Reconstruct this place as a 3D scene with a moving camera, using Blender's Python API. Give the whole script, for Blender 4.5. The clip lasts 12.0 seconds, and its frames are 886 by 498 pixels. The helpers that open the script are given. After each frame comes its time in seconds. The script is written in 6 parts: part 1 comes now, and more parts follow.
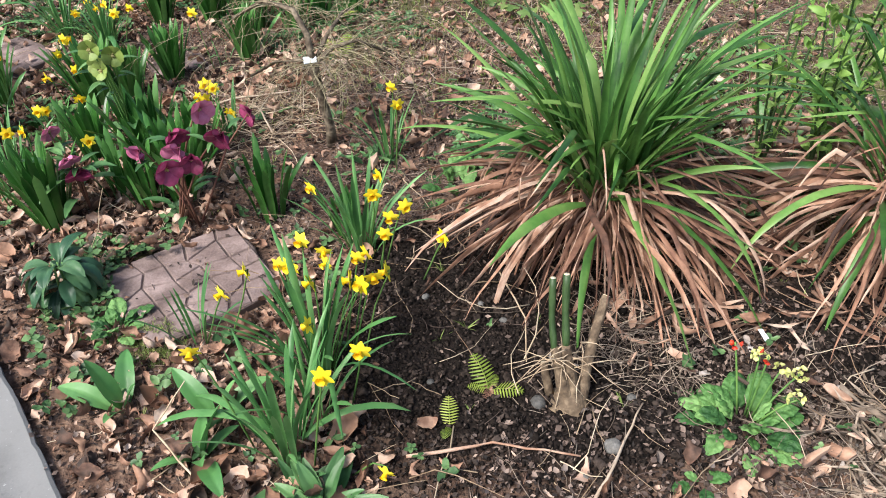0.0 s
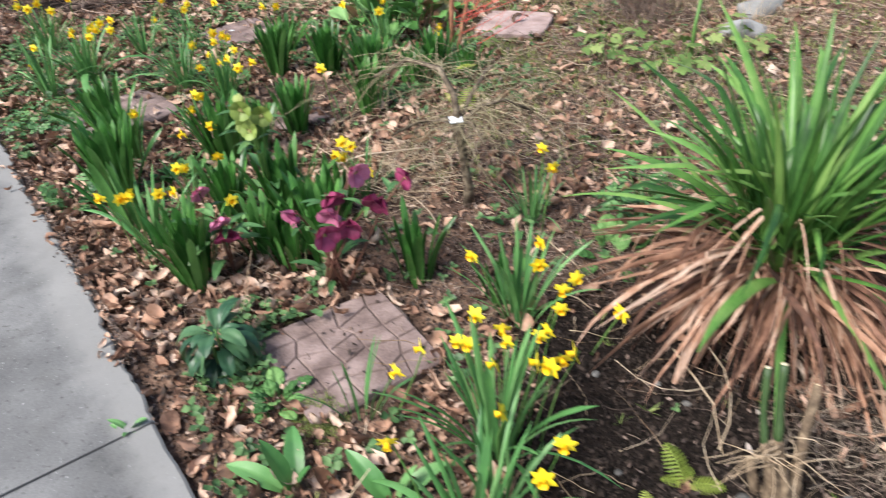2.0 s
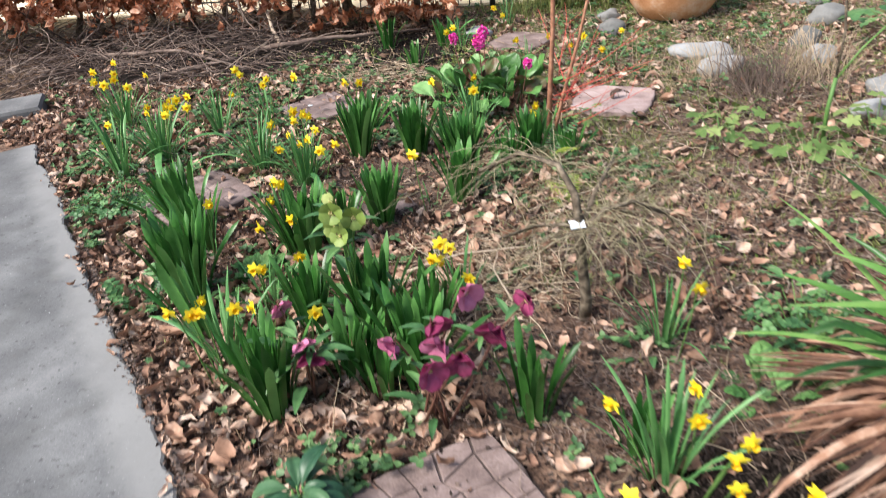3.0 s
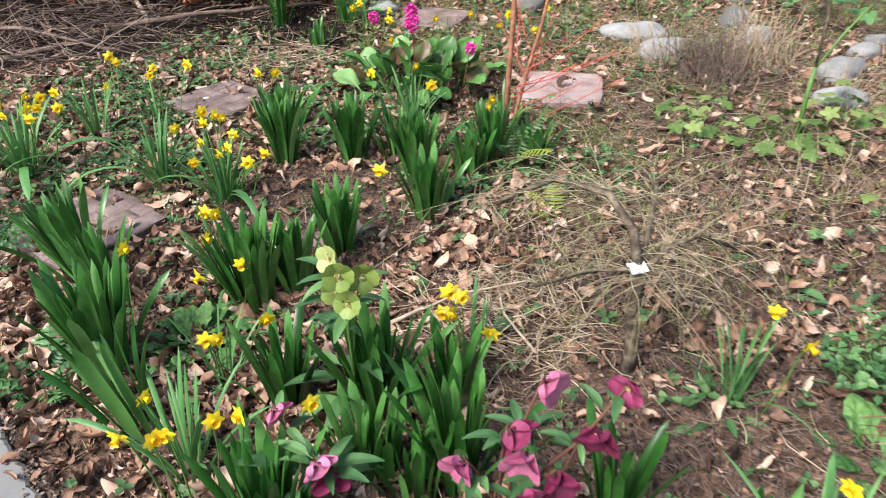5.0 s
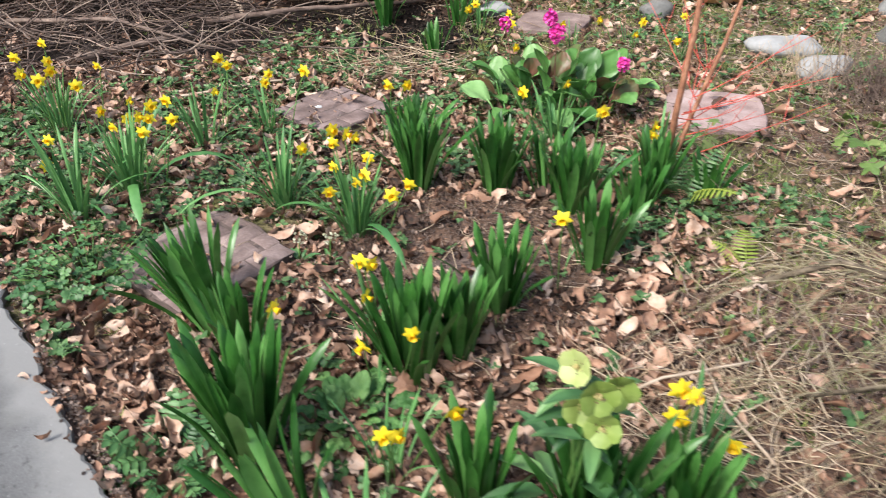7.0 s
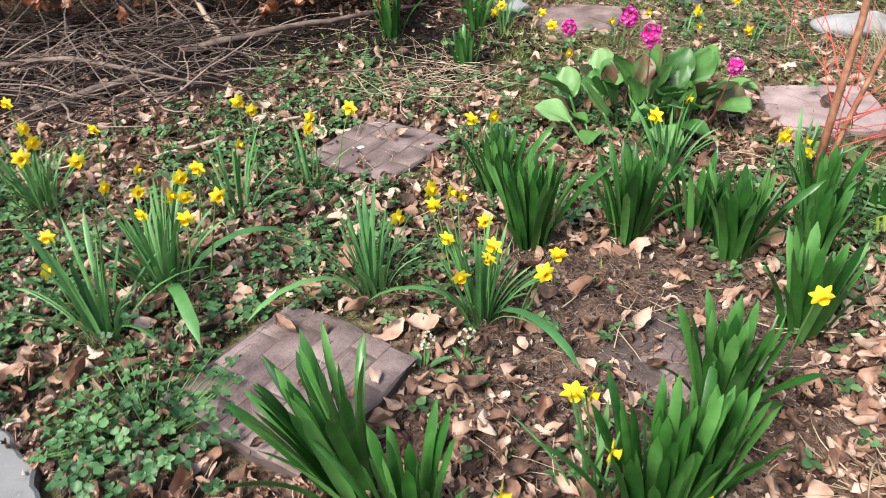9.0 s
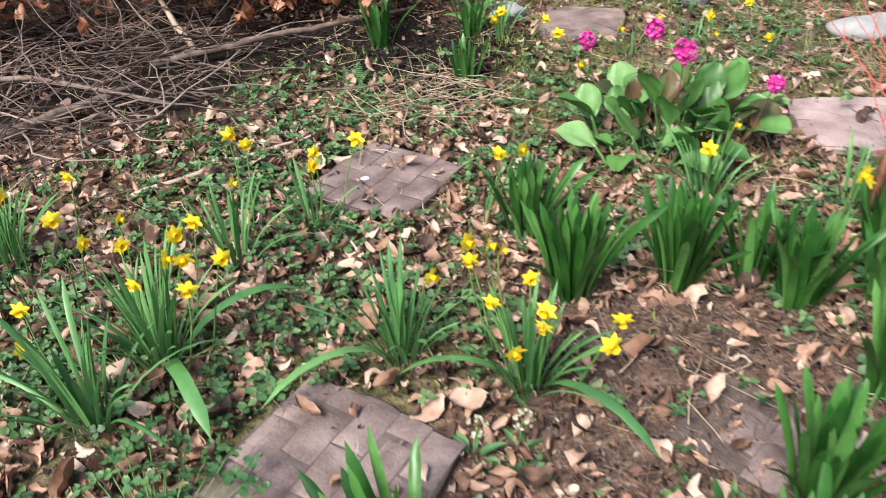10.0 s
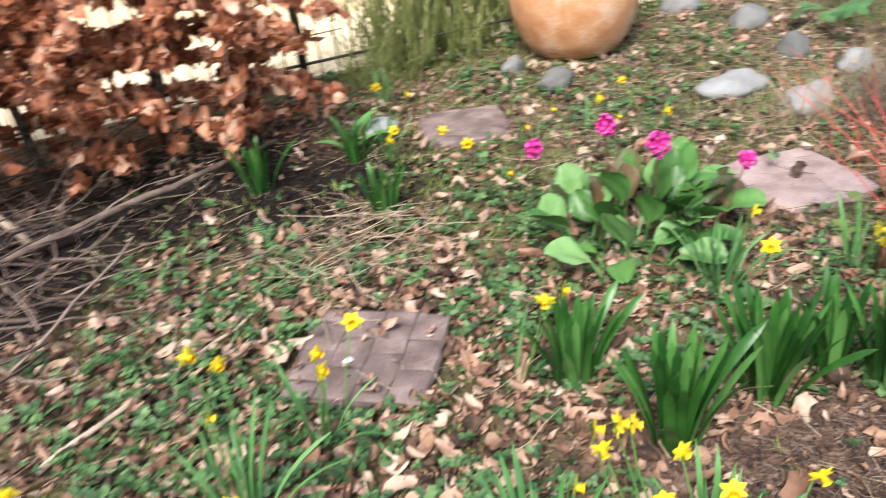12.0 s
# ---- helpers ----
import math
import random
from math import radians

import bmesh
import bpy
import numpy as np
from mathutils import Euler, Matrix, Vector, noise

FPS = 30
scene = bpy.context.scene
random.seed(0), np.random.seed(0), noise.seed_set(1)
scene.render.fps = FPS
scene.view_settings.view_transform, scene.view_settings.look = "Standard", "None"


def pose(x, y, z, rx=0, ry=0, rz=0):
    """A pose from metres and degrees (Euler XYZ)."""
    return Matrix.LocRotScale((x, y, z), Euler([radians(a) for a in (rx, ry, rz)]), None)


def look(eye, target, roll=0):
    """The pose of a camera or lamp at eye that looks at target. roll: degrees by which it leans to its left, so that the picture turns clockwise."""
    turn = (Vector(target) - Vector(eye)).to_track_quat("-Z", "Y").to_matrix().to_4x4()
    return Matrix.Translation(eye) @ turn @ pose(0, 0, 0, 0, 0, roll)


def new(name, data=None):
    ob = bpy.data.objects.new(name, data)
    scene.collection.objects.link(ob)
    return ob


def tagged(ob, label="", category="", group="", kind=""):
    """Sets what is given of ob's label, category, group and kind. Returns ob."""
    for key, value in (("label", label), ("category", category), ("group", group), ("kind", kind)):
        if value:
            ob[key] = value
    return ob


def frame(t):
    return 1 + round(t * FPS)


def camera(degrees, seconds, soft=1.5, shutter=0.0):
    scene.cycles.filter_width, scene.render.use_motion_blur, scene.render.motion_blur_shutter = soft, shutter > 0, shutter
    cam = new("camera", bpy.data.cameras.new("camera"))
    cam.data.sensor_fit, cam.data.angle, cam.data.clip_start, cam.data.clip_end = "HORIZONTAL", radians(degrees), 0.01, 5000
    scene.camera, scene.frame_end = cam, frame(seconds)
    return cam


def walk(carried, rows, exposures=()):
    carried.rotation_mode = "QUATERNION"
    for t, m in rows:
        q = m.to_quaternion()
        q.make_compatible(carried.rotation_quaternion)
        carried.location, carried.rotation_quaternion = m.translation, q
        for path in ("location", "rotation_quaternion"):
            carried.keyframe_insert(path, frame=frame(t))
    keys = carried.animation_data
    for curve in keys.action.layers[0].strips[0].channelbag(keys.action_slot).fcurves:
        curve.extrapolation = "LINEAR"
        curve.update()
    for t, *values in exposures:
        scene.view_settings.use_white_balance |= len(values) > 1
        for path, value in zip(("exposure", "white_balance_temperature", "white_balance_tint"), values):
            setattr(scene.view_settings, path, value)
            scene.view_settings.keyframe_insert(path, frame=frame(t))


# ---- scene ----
cam = camera(60.4, 12.0, 1.0, 0.4)
PATH = [
    (0, (0.209, -0.046, 1.448), (0.142, 1.544, 0.236), -3.3),
    (0.5, (0.203, -0.042, 1.448), (0.132, 1.551, 0.24), -3.0),
    (1, (0.193, -0.036, 1.448), (0.118, 1.558, 0.243), -2.6),
    (1.5, (0.078, 0.005, 1.459), (-0.01, 1.618, 0.28), -3.0),
    (2, (-0.13, 0.084, 1.483), (-0.324, 1.726, 0.358), -4.9),
    (2.5, (-0.25, 0.215, 1.471), (-0.559, 1.874, 0.397), -5.6),
    (3, (-0.346, 0.493, 1.453), (-0.683, 2.199, 0.464), -6.1),
    (3.2, (-0.409, 0.579, 1.45), (-0.696, 2.303, 0.476), -5.3),
    (4.8, (-0.83, 0.938, 1.411), (-0.753, 2.631, 0.35), -2.1),
    (5, (-0.842, 1.027, 1.404), (-0.792, 2.707, 0.321), -2.3),
    (5.5, (-0.851, 1.17, 1.388), (-0.889, 2.835, 0.28), -3.0),
    (6, (-0.885, 1.224, 1.371), (-0.994, 2.89, 0.27), -2.6),
    (6.5, (-0.986, 1.318, 1.354), (-1.089, 2.982, 0.249), -1.7),
    (7, (-1.244, 1.461, 1.371), (-1.292, 3.129, 0.269), -1.5),
    (7.5, (-1.405, 1.584, 1.356), (-1.482, 3.249, 0.251), -1.9),
    (7.7, (-1.458, 1.671, 1.338), (-1.558, 3.336, 0.235), -2.0),
    (9.3, (-1.875, 2.175, 1.286), (-1.663, 3.8, 0.14), -4.4),
    (9.5, (-1.904, 2.223, 1.303), (-1.66, 3.832, 0.14), -4.3),
    (10, (-1.957, 2.444, 1.303), (-1.727, 4.055, 0.139), -3.9),
    (10.5, (-2.102, 2.613, 1.314), (-1.898, 4.265, 0.206), -3.1),
    (11, (-2.363, 2.786, 1.332), (-2.079, 4.465, 0.283), -5.2),
    (11.5, (-2.454, 2.902, 1.336), (-1.995, 4.552, 0.303), -7.3),
    (12, (-2.409, 3.084, 1.319), (-1.597, 4.602, 0.302), -6.7),
]
walk(cam, [(t, look(eye, target, roll)) for t, eye, target, roll in PATH], ((0.0, 0.93, 6500, 10), (10.5, 0.93, 6500, 10), (11.0, 0.88, 6950, 12), (11.5, 0.88, 6950, 12), (12.0, 0.92, 6500, 10)))

# ---- light ----
world = bpy.data.worlds.new("world")
scene.world = world
world.use_nodes = True
wn = world.node_tree
sky = wn.nodes.new("ShaderNodeTexSky")
sky.sky_type, sky.sun_disc = "NISHITA", False
sky.sun_elevation, sky.sun_rotation = radians(50), radians(-132)
sky.dust_density, sky.air_density = 3.0, 1.2
wn.links.new(sky.outputs[0], wn.nodes["Background"].inputs[0])
wn.nodes["Background"].inputs[1].default_value = 0.12
sun = new("sun", bpy.data.lights.new("sun", "SUN"))
sun.data.energy, sun.data.angle, sun.data.color = 3.3, radians(24), (1.0, 0.97, 0.92)
sun.matrix_world = look((-3.6, -1.2, 6.2), (0, 2, 0))

# ---- materials ----
RNG = random.Random(7)


def surf(name, cols, scale=8.0, rough=0.6, bump=0.3, vary="", glow_through=0.0, spec=0.4, detail=6.0, fine=60.0):
    """Two-scale noise colour between the given colours; vary: 'object' or 'island' shifts the mix piece by piece."""
    m = bpy.data.materials.new(name)
    m.use_nodes = True
    nt = m.node_tree
    n, ln = nt.nodes, nt.links
    bsdf = n["Principled BSDF"]
    geo = n.new("ShaderNodeNewGeometry")
    tex = n.new("ShaderNodeTexNoise")
    tex.inputs["Scale"].default_value, tex.inputs["Detail"].default_value = scale, detail
    ln.new(geo.outputs["Position"], tex.inputs["Vector"])
    grain = n.new("ShaderNodeTexNoise")
    grain.inputs["Scale"].default_value, grain.inputs["Detail"].default_value = fine, 4.0
    ln.new(geo.outputs["Position"], grain.inputs["Vector"])
    mix = n.new("ShaderNodeMath")
    mix.operation = "MULTIPLY_ADD"
    ln.new(grain.outputs["Fac"], mix.inputs[0])
    mix.inputs[1].default_value = 0.35
    ln.new(tex.outputs["Fac"], mix.inputs[2])
    fac = mix.outputs[0]
    base = -0.17
    if vary:
        if vary == "island":
            src = geo.outputs["Random Per Island"]
        else:
            src = n.new("ShaderNodeObjectInfo").outputs["Random"]
        add = n.new("ShaderNodeMath")
        add.operation = "MULTIPLY_ADD"
        ln.new(src, add.inputs[0])
        add.inputs[1].default_value = 0.9
        ln.new(fac, add.inputs[2])
        fac = add.outputs[0]
        base -= 0.45
    off = n.new("ShaderNodeMath")
    off.operation = "ADD"
    ln.new(fac, off.inputs[0])
    off.inputs[1].default_value = base
    ramp = n.new("ShaderNodeValToRGB")
    el = ramp.color_ramp.elements
    lo, hi = (0.02, 0.98) if vary else (0.28, 0.72)
    while len(el) < len(cols):
        el.new(0.5)
    for i, c in enumerate(cols):
        el[i].position = lo + (hi - lo) * i / max(1, len(cols) - 1)
        el[i].color = (*c, 1)
    ln.new(off.outputs[0], ramp.inputs[0])
    ln.new(ramp.outputs[0], bsdf.inputs["Base Color"])
    bsdf.inputs["Roughness"].default_value = rough
    bsdf.inputs["Specular IOR Level"].default_value = spec
    if bump:
        b = n.new("ShaderNodeBump")
        b.inputs["Strength"].default_value, b.inputs["Distance"].default_value = bump, 0.01
        ln.new(mix.outputs[0], b.inputs["Height"])
        ln.new(b.outputs[0], bsdf.inputs["Normal"])
    if glow_through:
        tr = n.new("ShaderNodeBsdfTranslucent")
        ln.new(ramp.outputs[0], tr.inputs["Color"])
        ms = n.new("ShaderNodeMixShader")
        ms.inputs[0].default_value = glow_through
        ln.new(bsdf.outputs[0], ms.inputs[1])
        ln.new(tr.outputs[0], ms.inputs[2])
        ln.new(ms.outputs[0], n["Material Output"].inputs["Surface"])
    return m


M_STRAP = surf("strap_leaf_green", [(0.014, 0.064, 0.012), (0.04, 0.142, 0.025), (0.11, 0.27, 0.07)], 14, 0.32, 0.15, "object", 0.22)
M_DAFLEAF = surf("daffodil_leaf_green", [(0.05, 0.15, 0.05), (0.09, 0.24, 0.07), (0.16, 0.33, 0.12)], 14, 0.42, 0.15, "object", 0.18)
M_CLUMPGREEN = surf("sword_leaf_green", [(0.02, 0.066, 0.016), (0.05, 0.14, 0.03), (0.1, 0.235, 0.05), (0.18, 0.31, 0.085)], 10, 0.4, 0.2, "object", 0.18)
M_DEADBLADE = surf("withered_leaf_brown", [(0.04, 0.021, 0.016), (0.17, 0.083, 0.055), (0.36, 0.2, 0.132), (0.6, 0.43, 0.335)], 18, 0.75, 0.5, "object", 0.15)
M_LITTER = surf("dead_leaf_brown", [(0.03, 0.019, 0.014), (0.11, 0.06, 0.042), (0.24, 0.13, 0.086), (0.37, 0.225, 0.155), (0.48, 0.325, 0.245), (0.58, 0.45, 0.365)], 25, 0.75, 0.5, "island", 0.1)
M_FRAG = surf("leaf_crumb_brown", [(0.014, 0.0105, 0.009), (0.045, 0.032, 0.027), (0.115, 0.08, 0.066), (0.28, 0.21, 0.175)], 25, 0.9, 0.3, "island")
M_FALLEN = surf("fallen_leaf_tan", [(0.2, 0.1, 0.06), (0.37, 0.215, 0.145), (0.58, 0.42, 0.33)], 25, 0.7, 0.5, "object", 0.1)
M_COVER = surf("groundcover_green", [(0.028, 0.07, 0.026), (0.065, 0.145, 0.05), (0.15, 0.26, 0.1)], 20, 0.5, 0.3, "island", 0.2)
M_MOSSY = surf("young_grass_green", [(0.08, 0.13, 0.025), (0.17, 0.24, 0.055), (0.34, 0.36, 0.13)], 20, 0.6, 0.2, "island", 0.2)
M_STRAW = surf("dry_straw", [(0.16, 0.1, 0.06), (0.36, 0.27, 0.18), (0.58, 0.48, 0.36)], 20, 0.8, 0.3, "island")
M_TWIG = surf("dead_twig_brown", [(0.038, 0.026, 0.022), (0.11, 0.075, 0.062), (0.29, 0.22, 0.18)], 20, 0.85, 0.6, "island")
M_BARK = surf("grey_bark", [(0.05, 0.038, 0.026), (0.115, 0.088, 0.062), (0.22, 0.18, 0.13)], 30, 0.85, 0.9)
M_WEEP = surf("weeping_twig_olive", [(0.12, 0.1, 0.055), (0.27, 0.23, 0.14), (0.48, 0.43, 0.3)], 20, 0.7, 0.3, "island")
M_BEECH = surf("beech_leaf_copper", [(0.15, 0.05, 0.026), (0.4, 0.145, 0.072), (0.6, 0.28, 0.16), (0.76, 0.5, 0.37)], 25, 0.55, 0.4, "island", 0.36)
M_YELLOW = surf("daffodil_petal_yellow", [(0.8, 0.62, 0.02), (0.92, 0.8, 0.06)], 30, 0.5, 0.1, "object", 0.18)
M_CORONA = surf("daffodil_trumpet_gold", [(0.85, 0.5, 0.008), (0.92, 0.62, 0.015)], 30, 0.5, 0.1, "object", 0.2)
M_STALK = surf("flower_stalk_green", [(0.07, 0.17, 0.04), (0.14, 0.27, 0.07)], 20, 0.5, 0.1, "object", 0.1)
M_PLUM = surf("plum_sepal", [(0.14, 0.016, 0.052), (0.33, 0.05, 0.14), (0.54, 0.19, 0.32)], 30, 0.5, 0.3, "object", 0.18)
M_LIME = surf("pale_green_sepal", [(0.17, 0.25, 0.05), (0.27, 0.35, 0.095), (0.38, 0.44, 0.17)], 40, 0.5, 0.2, "object", 0.18)
M_STAMEN = surf("stamen_cream", [(0.45, 0.36, 0.12), (0.6, 0.52, 0.25)], 60, 0.6, 0.2)
M_REDSTEM = surf("plum_stalk", [(0.09, 0.03, 0.03), (0.17, 0.08, 0.05)], 20, 0.6, 0.2)
M_HELLLEAF = surf("hellebore_leaf", [(0.03, 0.09, 0.03), (0.07, 0.17, 0.06), (0.13, 0.26, 0.09)], 18, 0.45, 0.2, "object", 0.2)
M_DARKLEAF = surf("dark_leathery_leaf", [(0.012, 0.042, 0.022), (0.026, 0.08, 0.038), (0.07, 0.15, 0.065)], 18, 0.4, 0.3, "object", 0.1)
M_PRIM = surf("primula_leaf", [(0.022, 0.08, 0.02), (0.07, 0.185, 0.045), (0.18, 0.34, 0.11)], 40, 0.6, 1.2, "object", 0.18)
M_FERN = surf("fern_golden_green", [(0.12, 0.18, 0.025), (0.24, 0.31, 0.05), (0.34, 0.37, 0.09)], 20, 0.55, 0.2, "object", 0.18)
M_BERG = surf("bergenia_leaf", [(0.045, 0.13, 0.03), (0.1, 0.245, 0.06), (0.21, 0.38, 0.14)], 9, 0.38, 0.25, "object", 0.2)
M_BERGRED = surf("bergenia_leaf_bronze", [(0.035, 0.05, 0.018), (0.075, 0.07, 0.03), (0.16, 0.06, 0.04), (0.1, 0.15, 0.05)], 9, 0.4, 0.25, "object", 0.15)
M_PINK = surf("magenta_bell", [(0.55, 0.02, 0.24), (0.75, 0.05, 0.4), (0.85, 0.15, 0.5)], 60, 0.5, 0.1, "island", 0.2)
M_DOGBARK = surf("orange_brown_bark", [(0.16, 0.07, 0.04), (0.3, 0.135, 0.08), (0.44, 0.235, 0.15)], 20, 0.65, 0.4)
M_REDTWIG = surf("red_twig", [(0.4, 0.05, 0.035), (0.6, 0.11, 0.08)], 20, 0.5, 0.1)
M_CANE = surf("green_cane", [(0.02, 0.045, 0.014), (0.045, 0.085, 0.03)], 20, 0.5, 0.3)
M_OLDCANE = surf("weathered_cane", [(0.05, 0.034, 0.022), (0.12, 0.085, 0.055), (0.24, 0.18, 0.12)], 45, 0.85, 1.0)
M_PITH = surf("cut_pith", [(0.5, 0.42, 0.28), (0.65, 0.56, 0.4)], 80, 0.8, 0.3)
M_TERRA = surf("terracotta", [(0.45, 0.2, 0.085), (0.58, 0.3, 0.155), (0.66, 0.47, 0.35)], 7, 0.85, 0.6, fine=60)
M_ROCK = surf("pale_boulder", [(0.11, 0.11, 0.105), (0.19, 0.19, 0.186), (0.31, 0.315, 0.318)], 9, 0.85, 0.8, "object")
M_PAVER = surf("paver_mauve", [(0.095, 0.066, 0.06), (0.175, 0.127, 0.117), (0.28, 0.212, 0.198)], 11, 0.85, 0.7, fine=120)
M_PAVERJOINT = surf("paver_joint", [(0.06, 0.045, 0.04), (0.13, 0.095, 0.086)], 20, 0.95, 0.6)
M_CONC = surf("weathered_concrete", [(0.065, 0.0655, 0.067), (0.1, 0.101, 0.104), (0.135, 0.136, 0.139), (0.185, 0.186, 0.188)], 3.2, 0.95, 0.06, detail=13.0, fine=210)


def wear_concrete(m):
    """Pale scoured rim along the broken edge, dark lichen specks and small white chips further in."""
    nt = m.node_tree
    n, ln = nt.nodes, nt.links
    bsdf = n["Principled BSDF"]
    base = bsdf.inputs["Base Color"].links[0].from_socket
    geo = n.new("ShaderNodeNewGeometry")
    for kind, scale, lo, hi, col, amount in (("speck", 55.0, 0.6, 0.72, (0.05, 0.052, 0.05), 0.8), ("stain", 7.0, 0.52, 0.75, (0.075, 0.075, 0.072), 0.6), ("chip", 90.0, 0.66, 0.73, (0.36, 0.365, 0.37), 0.7), ("rim", 9.0, 0.35, 0.65, (0.235, 0.234, 0.23), 0.65)):
        tx = n.new("ShaderNodeTexNoise")
        tx.inputs["Scale"].default_value, tx.inputs["Detail"].default_value = scale, 7.0
        ln.new(geo.outputs["Position"], tx.inputs["Vector"])
        rp = n.new("ShaderNodeMapRange")
        rp.inputs["From Min"].default_value, rp.inputs["From Max"].default_value = lo, hi
        rp.inputs["To Max"].default_value = amount
        fac = tx.outputs["Fac"]
        if kind == "rim":
            at = n.new("ShaderNodeAttribute")
            at.attribute_name = "rim"
            k = n.new("ShaderNodeMath")
            k.operation = "MULTIPLY_ADD"
            k.inputs[1].default_value = 0.55
            ln.new(at.outputs["Fac"], k.inputs[0])
            sub = n.new("ShaderNodeMath")
            sub.operation = "MULTIPLY"
            sub.inputs[1].default_value = 0.5
            ln.new(fac, sub.inputs[0])
            ln.new(sub.outputs[0], k.inputs[2])
            fac = k.outputs[0]
        ln.new(fac, rp.inputs["Value"])
        mx = n.new("ShaderNodeMix")
        mx.data_type = "RGBA"
        mx.inputs[7].default_value = (*col, 1)
        ln.new(rp.outputs[0], mx.inputs[0])
        ln.new(base, mx.inputs[6])
        base = mx.outputs[2]
    ln.new(base, bsdf.inputs["Base Color"])


wear_concrete(M_CONC)
M_METAL = surf("dark_fence_metal", [(0.03, 0.032, 0.03), (0.06, 0.06, 0.055)], 30, 0.5, 0.1)
M_CREAM = surf("cream_boarding", [(0.72, 0.61, 0.43), (0.82, 0.72, 0.54)], 6, 0.7, 0.2)
M_OLDSTRAW = surf("grey_straw", [(0.07, 0.05, 0.038), (0.2, 0.155, 0.118), (0.4, 0.33, 0.265)], 20, 0.85, 0.3, "island")
M_SCRAP = surf("pale_leaf_scrap", [(0.13, 0.1, 0.085), (0.27, 0.225, 0.2), (0.46, 0.42, 0.395)], 40, 0.85, 0.6, "object")
M_PEBBLE = surf("grey_pebble", [(0.06, 0.058, 0.054), (0.13, 0.125, 0.118), (0.24, 0.235, 0.225)], 60, 0.9, 0.8, "object")
M_TAG = surf("white_plastic_tag", [(0.5, 0.54, 0.57), (0.7, 0.73, 0.76)], 30, 0.4, 0.05)
M_PALESTICK = surf("bleached_stick", [(0.3, 0.22, 0.16), (0.5, 0.41, 0.32)], 20, 0.8, 0.4)
M_RED = surf("red_petal", [(0.35, 0.01, 0.01), (0.55, 0.05, 0.015)], 40, 0.5, 0.1)
M_CREAMFLOWER = surf("pale_yellow_petal", [(0.6, 0.62, 0.2), (0.75, 0.76, 0.35)], 40, 0.5, 0.1, "island", 0.3)
M_MAPLE = surf("lobed_leaf_yellow_green", [(0.07, 0.13, 0.03), (0.13, 0.21, 0.055), (0.22, 0.28, 0.09)], 12, 0.55, 0.3, "object", 0.18)
M_FRESH = surf("fresh_shoot_green", [(0.09, 0.2, 0.035), (0.19, 0.34, 0.07), (0.34, 0.48, 0.15)], 12, 0.5, 0.25, "object", 0.3)
M_LUMP = surf("soil_lump", [(0.005, 0.004, 0.0035), (0.016, 0.012, 0.01), (0.06, 0.045, 0.038)], 60, 0.97, 0.8, "island", spec=0.12)
M_BROOM = surf("broom_green", [(0.08, 0.11, 0.025), (0.17, 0.21, 0.06), (0.32, 0.33, 0.13)], 20, 0.6, 0.2, "object")
M_PAVERPINK = surf("paver_pink", [(0.2, 0.14, 0.13), (0.32, 0.235, 0.22), (0.42, 0.33, 0.315)], 9, 0.85, 0.7, fine=120)
M_WHITE = surf("cream_white_petal", [(0.42, 0.42, 0.28), (0.62, 0.62, 0.48)], 40, 0.5, 0.1, "island", 0.2)
M_EYE = surf("maroon_eye", [(0.04, 0.01, 0.012), (0.1, 0.02, 0.03)], 80, 0.6, 0.2)

# ---- mesh tools ----


